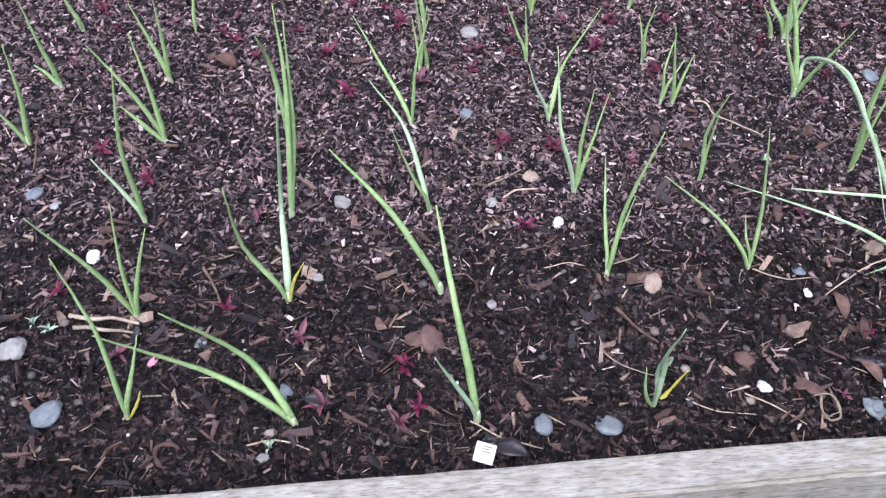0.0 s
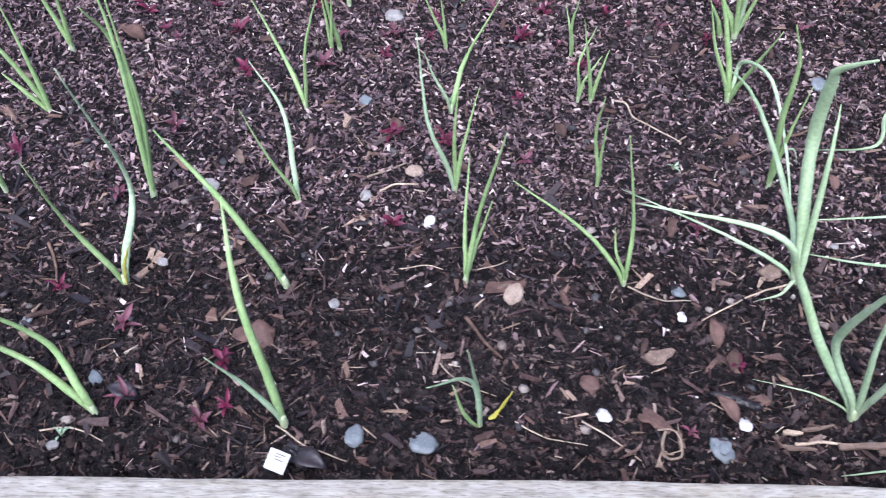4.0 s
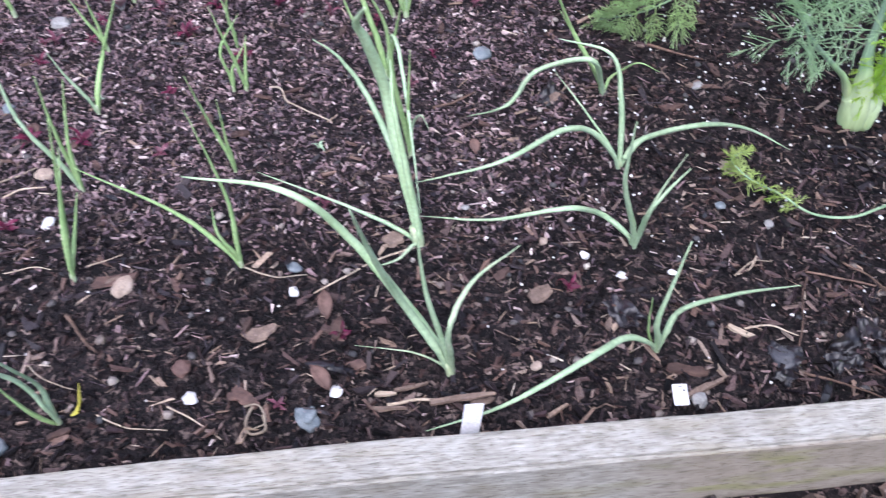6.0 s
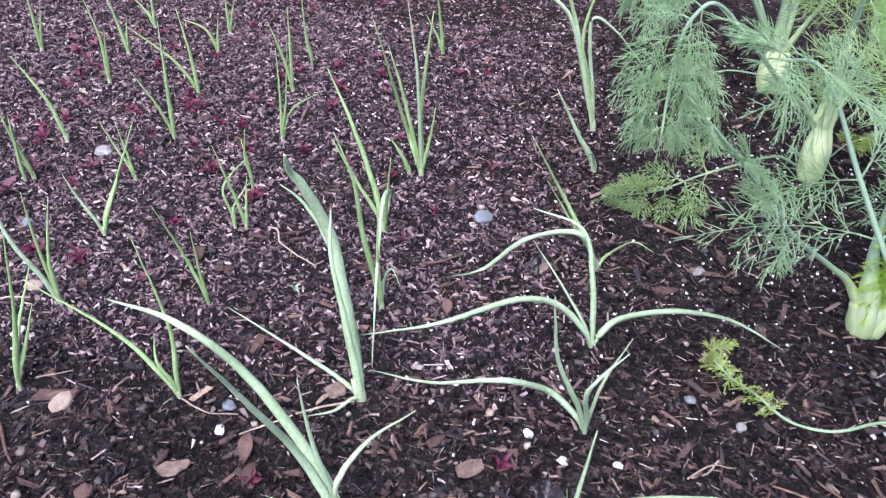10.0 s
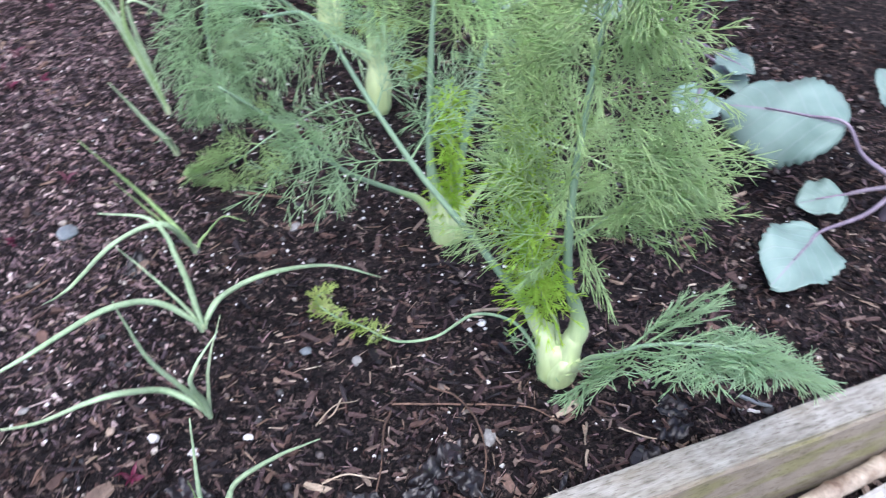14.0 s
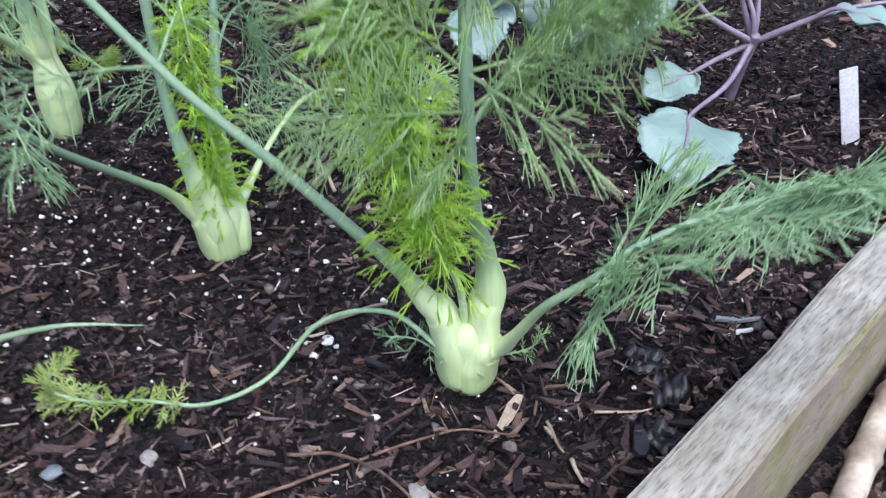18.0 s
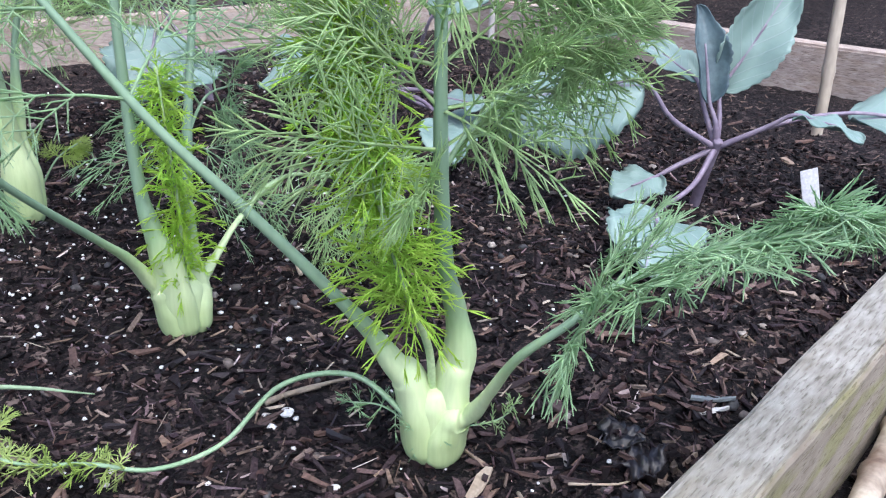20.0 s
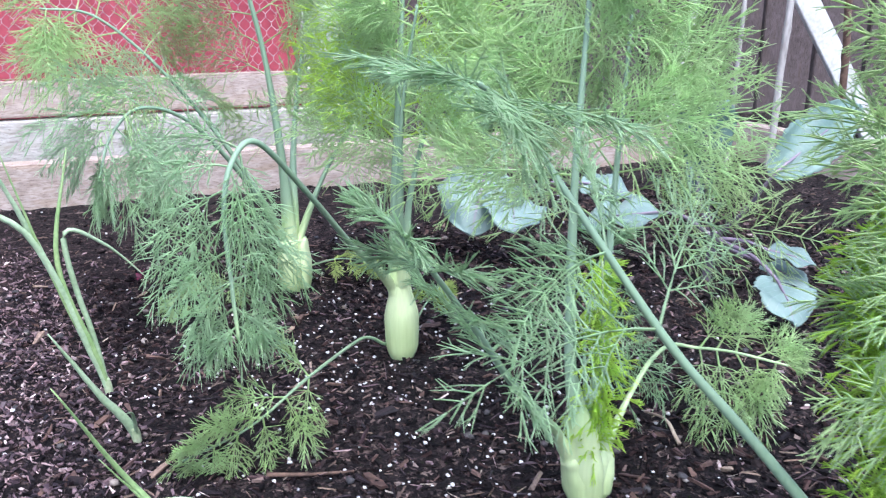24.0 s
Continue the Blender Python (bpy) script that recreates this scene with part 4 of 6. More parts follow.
def bulb_radius(u, shape):
    """Half width of a bulb at the height u (0 foot, 1 top), as a share of its width: foot, roundness of the base, narrowing at the top."""
    foot, curve, neck = shape
    ease = lambda q: max(0.0, min(1.0, q)) ** 2 * (3 - 2 * max(0.0, min(1.0, q)))
    base = math.sqrt(max(0.0, 1 - (1 - min(1.0, (u + 0.012) / curve)) ** 2))
    return 0.5 * (foot + (1 - foot) * ease(u / 0.55)) * base * (1 - neck * ease((u - 0.45) / 0.55))


def bulb_core(width, height, shape):
    """The swollen heart of the plant, ribbed, domed over between the stalks."""
    verts, faces, rings, sides = [], [], 20, 28
    for i in range(rings):
        u = i / (rings - 1)
        w = width * 0.95 * bulb_radius(u * 0.98, shape) * (1 - 0.35 * max(0.0, (u - 0.8) / 0.2) ** 2)
        for k in range(sides):
            a = 2 * math.pi * k / sides
            rib = 1 + 0.012 * math.cos(9 * a + u)
            verts.append(Vector((w * rib * math.cos(a), 0.88 * w * rib * math.sin(a), -0.006 + height * u)))
    for i in range(rings - 1):
        for k in range(sides):
            k2 = (k + 1) % sides
            faces.append((i * sides + k, i * sides + k2, (i + 1) * sides + k2, (i + 1) * sides + k))
    faces.append(tuple(range(sides - 1, -1, -1)))
    faces.append(tuple(range((rings - 1) * sides, rings * sides)))
    return verts, faces


def leaf_base(width, height, ctl, r0, r1, top, neck):
    """A leaf stalk with its fleshy base: a broad lobe lying round the bulb, flattened against it, that draws together into the stalk."""
    out = Vector((ctl[0].x, ctl[0].y, 0)).normalized()
    across = Vector((-out.y, out.x, 0))
    path = [out * 0.06 * width + Vector((0, 0, -0.004)), out * 0.17 * width + Vector((0, 0, 0.16 * height * top)), out * 0.215 * width + Vector((0, 0, 0.45 * height * top)),
            (out * 0.24 * width * neck + Vector((0, 0, 0.74 * height * top))).lerp(ctl[0], 0.35), *ctl]
    thin = [0.001 * (r0 + (r1 - r0) * (i / (len(ctl) - 1)) ** 0.75) for i in range(len(ctl))]
    wide = [0.30 * width, 0.43 * width, 0.44 * width, max(0.36 * width * neck, 1.5 * thin[0]), 1.75 * thin[0], 1.22 * thin[1], *thin[2:]]
    deep = [0.22 * width, 0.29 * width, 0.28 * width, max(0.25 * width * neck, 1.25 * thin[0]), 1.35 * thin[0], 1.05 * thin[1], *[0.9 * v for v in thin[2:]]]
    per, sides = 8, 16
    line = spline(path, per)
    n = len(line)
    verts, faces = [], []
    side = across.copy()
    for i, p in enumerate(line):
        k = min(i // per, len(path) - 2)
        f = i / per - k
        f = f * f * (3 - 2 * f)
        w, t = wide[k] + (wide[k + 1] - wide[k]) * f, deep[k] + (deep[k + 1] - deep[k]) * f
        d = (line[min(i + 1, n - 1)] - line[max(i - 1, 0)]).normalized()
        side = (side - d * side.dot(d)).normalized()
        over = side.cross(d).normalized()
        for j in range(sides):
            a = 2 * math.pi * j / sides
            rib = 1 + (0.02 * math.cos(8 * a) if k > 2 else 0)
            verts.append(p + side * (w * rib * math.cos(a)) + over * (t * rib * math.sin(a)))
    for i in range(n - 1):
        for j in range(sides):
            j2 = (j + 1) % sides
            faces.append((i * sides + j, i * sides + j2, (i + 1) * sides + j2, (i + 1) * sides + j))
    faces.append(tuple(range(sides - 1, -1, -1)))
    faces.append(tuple(range((n - 1) * sides, n * sides)))
    return line[4 * per - 1:], verts, faces


def fennel(x, y, width, height, shape, label, *stalks):
    """Stalk points are in mm of the whole place."""
    at = Vector((x, y, soil_height(x, y)))
    top = thing("fennel", at, label, "fennel plant", "fennel plants in a row")
    flesh = fennel_base_material(height)
    part("bulb", mesh_of("fennel_bulb", *bulb_core(width * 0.93, height * 0.86, shape), flesh), top, "pale green swollen bulb")
    for kw in stalks:
        r = random.Random(kw["seed"])
        ctl = [Vector(c) * 0.001 - at for c in kw["ctl"]]
        fleshy = kw["wrap"]
        if fleshy:
            line, v, f = leaf_base(width, height, ctl, kw["r0"], kw["r1"], kw["top"], 1 - 0.8 * shape[2])
            stalk = part("stalk", mesh_of("fennel_stalk", v, f, flesh), top, "pale fleshy leaf base and green stalk")
        else:
            line = spline([Vector((0, 0, 0.3 * height)), *ctl], 8)
            rad = [0.001 * (kw["r0"] + (kw["r1"] - kw["r0"]) * (i / (len(line) - 1)) ** 0.75) for i in range(len(line))]
            stalk = part("stalk", mesh_of("fennel_stalk", *tube(line, rad, 10, 0.85), kw["mat"]), top, kw["label"])
        n = len(line)
        th = Threads()
        side = None
        for i in range(kw["pairs"]):
            v = i / max(1, kw["pairs"] - 1)
            f = (kw["start"] + (0.97 - kw["start"]) * (1 - (1 - v) ** 1.15)) * (n - 1)
            k = min(int(f), n - 2)
            here = line[k].lerp(line[k + 1], f - k)
            way = (line[k + 1] - line[k]).normalized()
            if side is None:
                side = way.cross(Vector(kw["face"])).normalized()
            side = (side - way * side.dot(way) + rand_unit(r) * (1.3 if kw["dense"] else kw["jitter"])).normalized()
            size = 0.001 * kw["pinna"] * ((1.0 - 0.35 * v) if kw["dense"] else 1.0 - 0.6 * v ** 1.3) * r.uniform(0.85, 1.15)
            if kw["whorl"] and i % 2:
                around = Vector(kw["face"]) + side * r.uniform(-0.8, 0.8)
                pinna_on(th, here, way, around.normalized(), size * 0.6, r, kw["thick"], kw["droop"], kw["fil"] * 0.001, 3)
            for sgn in (1, -1):
                if kw["dense"]:
                    d = (way * 0.35 + side * sgn + rand_unit(r) * 0.3).normalized()
                    branchlet(th, here, d, rand_unit(r), size, r, kw["thick"], kw["droop"], kw["fil"] * 0.001)
                else:
                    pinna_on(th, here, way, side * sgn, size * (kw["lopsided"] if sgn < 0 else 1.0), r, kw["thick"], kw["droop"], kw["fil"] * 0.001, kw["joints"])
        ahead = (line[-1] - line[-2]).normalized()
        branchlet(th, line[-1], ahead, side, kw["pinna"] * 0.0003, r, kw["thick"], kw["droop"], kw["fil"] * 0.001)
        part("frond", th.mesh("fennel_frond", kw["frond_mat"]), stalk, "feathery thread-like foliage")
    return top


def st(ctl, r0, r1, start, pinna, pairs, seed, look_of="green", droop=0.3, fil=17, joints=5, wrap=True, top=1.0, dense=False, thick=0.00045, face=(0.2, -0.6, 0.7), jitter=0.5, whorl=False, lopsided=1.0):
    mat, fm, label = {
        "green": (M_STALK, M_FROND, ""),
        "blue": (M_STALK, M_FROND_BLUE, "blue-green leaf stalk"),
        "young": (M_STALK_PALE, M_FROND_NEW, "bright yellow-green young leaf"),
        "dry": (M_STALK, M_FROND_DRY, "wilted yellowing leaf"),
        "pale": (M_STALK_PALE, M_FROND, "pale bent leaf stalk"),
    }[look_of]
    return dict(ctl=ctl, r0=r0, r1=r1, start=start, pinna=pinna, pairs=pairs, seed=seed, mat=mat, frond_mat=fm, label=label, droop=droop, fil=fil, joints=joints, wrap=wrap, top=top, dense=dense, thick=thick, face=face, jitter=jitter, whorl=whorl, lopsided=lopsided)


UP = (-0.62, -0.79, 0.0)  # upright leaves spread across the row
fennel(0.944, 0.526, 0.037, 0.056, (0.46, 0.50, 0.02), "fennel plant with pale bulb and feathery fronds beside the bed board",
       st([(956, 519, 50), (951, 517, 76), (938, 511, 110), (930, 505, 158), (927, 502, 215), (930, 503, 275), (938, 508, 340), (956, 520, 410)], 6.4, 1.3, 0.46, 108, 14, 1, "green", 0.06, 20, 7, face=UP, thick=0.0005, jitter=0.6, whorl=True, lopsided=0.75),
       st([(928, 537, 46), (917, 545, 68), (903, 553, 89), (874, 576, 132), (844, 598, 174), (814, 620, 226), (780, 646, 287), (743, 617, 307)], 4.9, 1.2, 0.61, 98, 5, 2, "blue", 0.25, 18, 5),
       st([(952, 505, 22), (947, 488, 45), (942, 466, 76), (950, 446, 98), (961, 433, 116), (985, 412, 132), (1006, 384, 146), (1012, 362, 154)], 3.4, 0.9, 0.50, 72, 8, 3, "blue", 0.15, 17, 5, top=0.6, thick=0.0005, jitter=0.15, face=(0.1, 0.0, 1.0)),
       st([(951, 517, 76), (938, 511, 110), (931, 506, 152), (948, 494, 184), (974, 480, 208), (998, 468, 212)], 2.2, 0.8, 0.52, 46, 4, 9, "green", 0.25, 18, 6, wrap=False),
       st([(938, 522, 56), (924, 520, 88), (912, 519, 125), (904, 523, 165), (901, 531, 205), (902, 538, 245)], 2.6, 0.8, 0.29, 29, 125, 4, "young", 0.45, 12, wrap=False, dense=True, thick=0.00046),
       st([(930, 524, 16), (914, 552, 38), (886, 578, 32), (852, 582, 10), (818, 588, 8), (794, 608, 12), (772, 632, 9), (758, 650, 16), (772, 656, 22)], 2.1, 0.9, 0.60, 10, 28, 5, "dry", 0.25, 8, wrap=False, dense=True),
       st([(932, 520, 12), (922, 540, 22), (910, 552, 24)], 0.9, 0.5, 0.2, 12, 8, 7, "blue", 0.1, 6, wrap=False, dense=True, thick=0.0003),
       st([(958, 512, 8), (972, 504, 10), (980, 502, 16)], 0.8, 0.4, 0.4, 9, 5, 8, "green", 0.1, 5, wrap=False, dense=True, thick=0.0003))
fennel(0.905, 0.728, 0.036, 0.050, (0.74, 0.16, 0.04), "fennel plant with a pale bulb, upright stalks and a bent stalk",
       st([(896, 724, 48), (890, 726, 74), (888, 731, 101), (890, 737, 160), (894, 742, 230), (902, 748, 300), (912, 756, 370)], 6.3, 1.3, 0.66, 112, 9, 11, "green", 0.05, 20, 7, face=UP, jitter=0.5),
       st([(888, 732, 34), (872, 722, 58), (850, 705, 82), (800, 670, 135), (770, 655, 175), (737, 641, 218), (706, 628, 254)], 3.8, 1.1, 0.56, 46, 4, 12, "blue", 0.12, 16, 4, top=0.7),
       st([(924, 731, 30), (938, 738, 38), (957, 747, 50), (990, 762, 64), (1020, 772, 66), (1036, 762, 64), (1052, 738, 66), (1076, 706, 62)], 2.7, 1.1, 0.74, 56, 5, 14, "pale", 0.5, 16, 5, top=0.72),
       st([(906, 722, 42), (905, 718, 80), (905, 720, 120), (906, 726, 170)], 2.4, 0.8, 0.20, 20, 80, 13, "young", 0.7, 10, wrap=False, dense=True, thick=0.00048),
       st([(915, 734, 48), (924, 744, 90), (944, 764, 150), (966, 786, 210), (982, 800, 270), (994, 810, 330)], 4.6, 1.2, 0.48, 118, 10, 15, "green", 0.22, 20, 7, face=UP),
       st([(912, 740, 42), (940, 780, 90), (980, 820, 120), (1020, 850, 120)], 2.2, 0.8, 0.42, 76, 5, 17, "blue", 0.55, 18, 4, wrap=False))
fennel(0.893, 0.986, 0.031, 0.088, (0.80, 0.20, 0.52), "tall slender fennel plant with an arching, drooping frond",
       st([(888, 984, 84), (888, 984, 150), (896, 990, 240), (906, 996, 330), (914, 1002, 410)], 5.0, 1.3, 0.42, 92, 10, 21, "young", 0.1, 15, 7, face=UP),
       st([(880, 984, 76), (856, 966, 104), (830, 950, 130), (780, 915, 190), (737, 889, 236), (716, 880, 226), (706, 872, 196), (704, 862, 150), (704, 856, 110)], 3.5, 1.4, 0.58, 54, 8, 22, "blue", 0.8, 17, 5, top=0.86),
       st([(880, 992, 12), (856, 976, 30), (830, 950, 42), (758, 877, 58), (710, 868, 36), (664, 886, 12)], 2.4, 0.9, 0.66, 40, 6, 23, "green", 0.35, 13, 4, wrap=False),
       st([(904, 990, 20), (926, 996, 44), (950, 1000, 54)], 1.5, 0.7, 0.7, 16, 3, 24, "dry", 0.3, 9, 3, wrap=False),
       st([(900, 990, 84), (914, 1004, 150), (950, 1016, 240), (990, 1018, 310)], 3.4, 1.1, 0.42, 116, 9, 25, "green", 0.25, 19, 7, face=UP),
       st([(890, 978, 80), (884, 966, 150), (880, 950, 240), (886, 934, 320)], 3.2, 1.1, 0.55, 104, 9, 26, "green", 0.2, 19, 7, face=UP))
fennel(0.877, 1.222, 0.039, 0.064, (0.78, 0.12, 0.20), "fennel plant near the back of the bed with tall soft fronds",
       st([(872, 1220, 62), (868, 1220, 150), (858, 1226, 260), (838, 1230, 360), (826, 1234, 440)], 5.4, 1.3, 0.46, 124, 9, 31, "green", 0.3, 19, 6, face=UP),
       st([(866, 1222, 52), (824, 1206, 128), (766, 1186, 200), (716, 1166, 222), (684, 1152, 200), (668, 1146, 160)], 3.3, 1.1, 0.42, 100, 8, 32, "blue", 0.6, 19, 6, top=0.8),
       st([(886, 1220, 58), (916, 1210, 130), (962, 1196, 210), (996, 1190, 280)], 3.3, 1.1, 0.40, 106, 8, 33, "green", 0.3, 18, 6, face=UP),
       st([(880, 1228, 62), (896, 1254, 160), (926, 1284, 270), (946, 1304, 360)], 3.8, 1.2, 0.36, 112, 8, 34, "green", 0.3, 18, 6, face=UP),
       st([(864, 1222, 58), (820, 1230, 150), (760, 1240, 240), (700, 1246, 300), (650, 1250, 310)], 3.2, 1.1, 0.42, 118, 8, 37, "green", 0.5, 20, 6),
       st([(866, 1218, 16), (816, 1208, 24), (766, 1198, 14), (726, 1194, 8)], 1.8, 0.8, 0.6, 24, 4, 35, "green", 0.3, 11, 4, wrap=False),
       st([(890, 1220, 16), (926, 1200, 26), (966, 1192, 12)], 1.6, 0.8, 0.6, 18, 4, 36, "dry", 0.3, 9, 3, wrap=False))


# ---------------------------------------------------------------- red-stemmed cabbage plants
def blade(name, root, tip, normal, width, fold, cup, parent, mat, seed=0, twist=0.0):
    """A cabbage blade from root to tip: obovate, with a scalloped wavy margin, folded along its midrib."""
    root, tip, normal = Vector(root), Vector(tip), Vector(normal)
    ax = (tip - root)
    length = ax.length
    ax.normalize()
    side = ax.cross(normal).normalized()
    up = side.cross(ax).normalized()
    nu, nv = 16, 56
    verts, faces, uvs = [], [], []
    for j in range(nv + 1):
        v = j / nv
        w0 = v ** 0.85
        prof = max(0.0, 1 - (2 * w0 - 1) ** 2) ** 0.5 * (0.82 + 0.18 * math.sin(math.pi * w0))
        prof = max(prof, 0.10 if v < 0.5 else 0.04)
        edge = 0.97 + 0.085 * min(1.0, (1 - v) / 0.3) * abs(math.sin(v * 40 + seed)) + 0.03 * math.sin(v * 21 + seed * 2.1)
        for i in range(nu + 1):
            u = 2 * i / nu - 1
            w = u * width / 2 * prof * (edge if abs(u) > 0.95 else 1)
            ang = fold * abs(u)
            across = w * math.cos(ang * 0.8)
            lift = abs(w) * math.sin(ang) + 0.006 * math.sin(v * 13 + seed + 2 * u) * abs(u) ** 2 * (width / 0.1)
            lift += 0.0022 * noise.noise(Vector((u * 3, v * 4, seed)))
            bow = -cup * length * (v - 0.35) ** 2
            rot = twist * v
            verts.append(root + ax * (length * v) + side * (across * math.cos(rot)) + up * (lift + bow + across * math.sin(rot)))
            uvs.append((u, v))
    for j in range(nv):
        for i in range(nu):
            a = j * (nu + 1) + i
            faces.append((a, a + 1, a + nu + 2, a + nu + 1))
    me = mesh_of(name, verts, faces, mat)
    uv = me.uv_layers.new(name="UVMap")
    for loop in me.loops:
        uv.data[loop.index].uv = uvs[loop.vertex_index]
    ob = part(name, me, parent)
    sol = ob.modifiers.new("thickness", "SOLIDIFY")
    sol.thickness = 0.0007
    return ob


def cabbage(x, y, node, label, *leaves):
    """Leaves: (petiole control points in mm, blade tip, normal, width in mm, fold, cup, young); young 1 is the young
    leaf colour, 2 the copy with shade painted in.
    """
    z = soil_height(x, y)
    top = thing("cabbage_plant", (x, y, z), label, "cabbage plant", "cabbage plants in a row")
    nd = Vector(node) * 0.001
    line = spline([Vector((0, 0, -0.01)), nd * 0.5, nd, nd * 1.12], 5)
    part("stem", mesh_of("cabbage_stem", *tube(line, [0.0052 - 0.0015 * i / len(line) for i in range(len(line))], 10), M_PETIOLE), top, "purple stem")
    for k, (ctl, tip, nrm, wid, fold, cup, young) in enumerate(leaves):
        pts = [Vector(c) * 0.001 for c in ctl]
        end = Vector(tip) * 0.001
        rib = spline([nd, *pts, pts[-1].lerp(end, 0.3), pts[-1].lerp(end, 0.6)], 6)
        rad = [0.0024 * (1 - 0.85 * (i / (len(rib) - 1)) ** 0.9) + 0.0004 for i in range(len(rib))]
        pet = part("leaf_stalk", mesh_of("leaf_stalk", *tube(rib, rad, 8), M_PETIOLE), top, "purple leaf stalk")
        blade("leaf_blade", pts[-1], end, nrm, wid * 0.001, fold, cup, pet, (M_CABBAGE, M_CABBAGE_DARK, M_CABBAGE_SHADED)[young], seed=k * 1.7 + x * 9)
    return top


CAB = "purple-stemmed cabbage plant with blue-green scalloped leaves"
cabbage(1.362, 0.640, (-18, -26, 62), CAB,
        ([(-60, -34, 40), (-112, -38, 32)], (-194, -88, 32), (0.1, -0.2, 1), 74, 0.10, 0.25, 0),
        ([(-62, -8, 92), (-80, 10, 122)], (-152, 120, 100), (-0.45, -0.5, 0.8), 104, -0.45, 0.3, 0),
        ([(-44, -8, 48), (-60, 0, 40)], (-106, 12, 32), (0, -0.2, 1), 48, 0.1, 0.2, 0),
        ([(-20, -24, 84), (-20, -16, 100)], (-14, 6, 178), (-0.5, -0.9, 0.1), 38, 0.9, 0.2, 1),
        ([(-14, -24, 84), (-4, -16, 108)], (44, -44, 198), (-0.7, -0.7, 0.3), 54, 0.5, 0.2, 0),
        ([(-10, -6, 90), (-4, 8, 112)], (2, 74, 140), (-0.2, 0.1, 1.0), 36, 0.3, 0.2, 0),
        ([(-4, -60, 84), (2, -80, 98)], (16, -134, 92), (0.1, 0.1, 1), 54, 0.1, 0.3, 0),
        ([(24, -62, 84), (72, -97, 91)], (166, -226, 82), (-0.25, -0.1, 1), 112, 0.12, 0.3, 0))
cabbage(1.300, 1.000, (-12, -18, 60), CAB,
        ([(-22, -80, 60), (-34, -124, 50)], (-76, -186, 40), (0, -0.2, 1), 60, 0.1, 0.3, 0),
        ([(10, -44, 60), (22, -64, 54)], (54, -106, 46), (0, -0.2, 1), 48, 0.1, 0.2, 0),
        ([(-30, 10, 80), (-48, 30, 84)], (-118, 92, 72), (0, -0.2, 1), 80, 0.1, 0.3, 0),
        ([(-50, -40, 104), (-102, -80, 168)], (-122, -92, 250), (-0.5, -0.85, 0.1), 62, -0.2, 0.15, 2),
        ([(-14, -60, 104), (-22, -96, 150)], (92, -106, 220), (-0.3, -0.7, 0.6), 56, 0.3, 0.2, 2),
        ([(20, -20, 40), (36, -50, 32)], (40, -110, 22), (0, -0.2, 1), 44, 0.1, 0.2, 0),
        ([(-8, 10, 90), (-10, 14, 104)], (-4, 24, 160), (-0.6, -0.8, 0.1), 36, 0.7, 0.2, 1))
cabbage(1.215, 1.270, (-8, -10, 60), CAB,
        ([(-60, -40, 84), (-86, -60, 110)], (-140, -110, 50), (-0.4, -0.6, 0.7), 100, 0.1, 0.3, 0),
        ([(-40, 0, 100), (-60, 0, 150)], (-84, 0, 252), (-0.6, -0.8, 0.1), 92, -0.2, 0.2, 0),
        ([(40, -40, 70), (60, -60, 72)], (120, -110, 60), (0, -0.2, 1), 80, 0.1, 0.3, 0),
        ([(-50, -60, 70), (-70, -90, 76)], (-110, -160, 66), (0, -0.2, 1), 76, 0.1, 0.3, 0))


# ---------------------------------------------------------------- plant labels
def plant_label(at, turn, width, height, label, bars=()):
    """A plastic stake: rounded plate with dashes of faded writing. Turn: degrees about x, y, z."""
    ob = thing("plant_label", at, label, "plant label")
    ob.rotation_euler = [radians(a) for a in turn]
    part("plate", box_mesh("label_plate", (width, height, 0.0009), M_LABEL, 0.0004), ob)
    for bx, by, bw, bh in bars:
        part("writing", box_mesh("label_writing", (bw, bh, 0.0003), M_INK, 0), ob, "faded dark writing", (bx, by, 0.0006))
    return ob


plant_label((0.0625, 0.3235, 0.010), (26, 3, -14), 0.0155, 0.015, "small white plastic plant label with faded writing stuck in soil",
            [(0.001, 0.005, 0.008, 0.0009), (-0.0005, 0.003, 0.006, 0.0008), (0.001, 0.001, 0.007, 0.0009)])
plant_label((0.5025, 0.354, 0.028), (80, 6, 8), 0.0135, 0.056, "blank white plastic plant label leaning against the bed board")
plant_label((0.663, 0.3985, 0.006), (22, 0, 3), 0.0115, 0.016, "short white plastic plant label lying on the soil", [(0.0, 0.006, 0.003, 0.001), (0.003, 0.003, 0.002, 0.0015)])
plant_label((1.343, 0.522, 0.028), (90, -14, -40), 0.0140, 0.070, "white plastic plant label standing upright in soil")


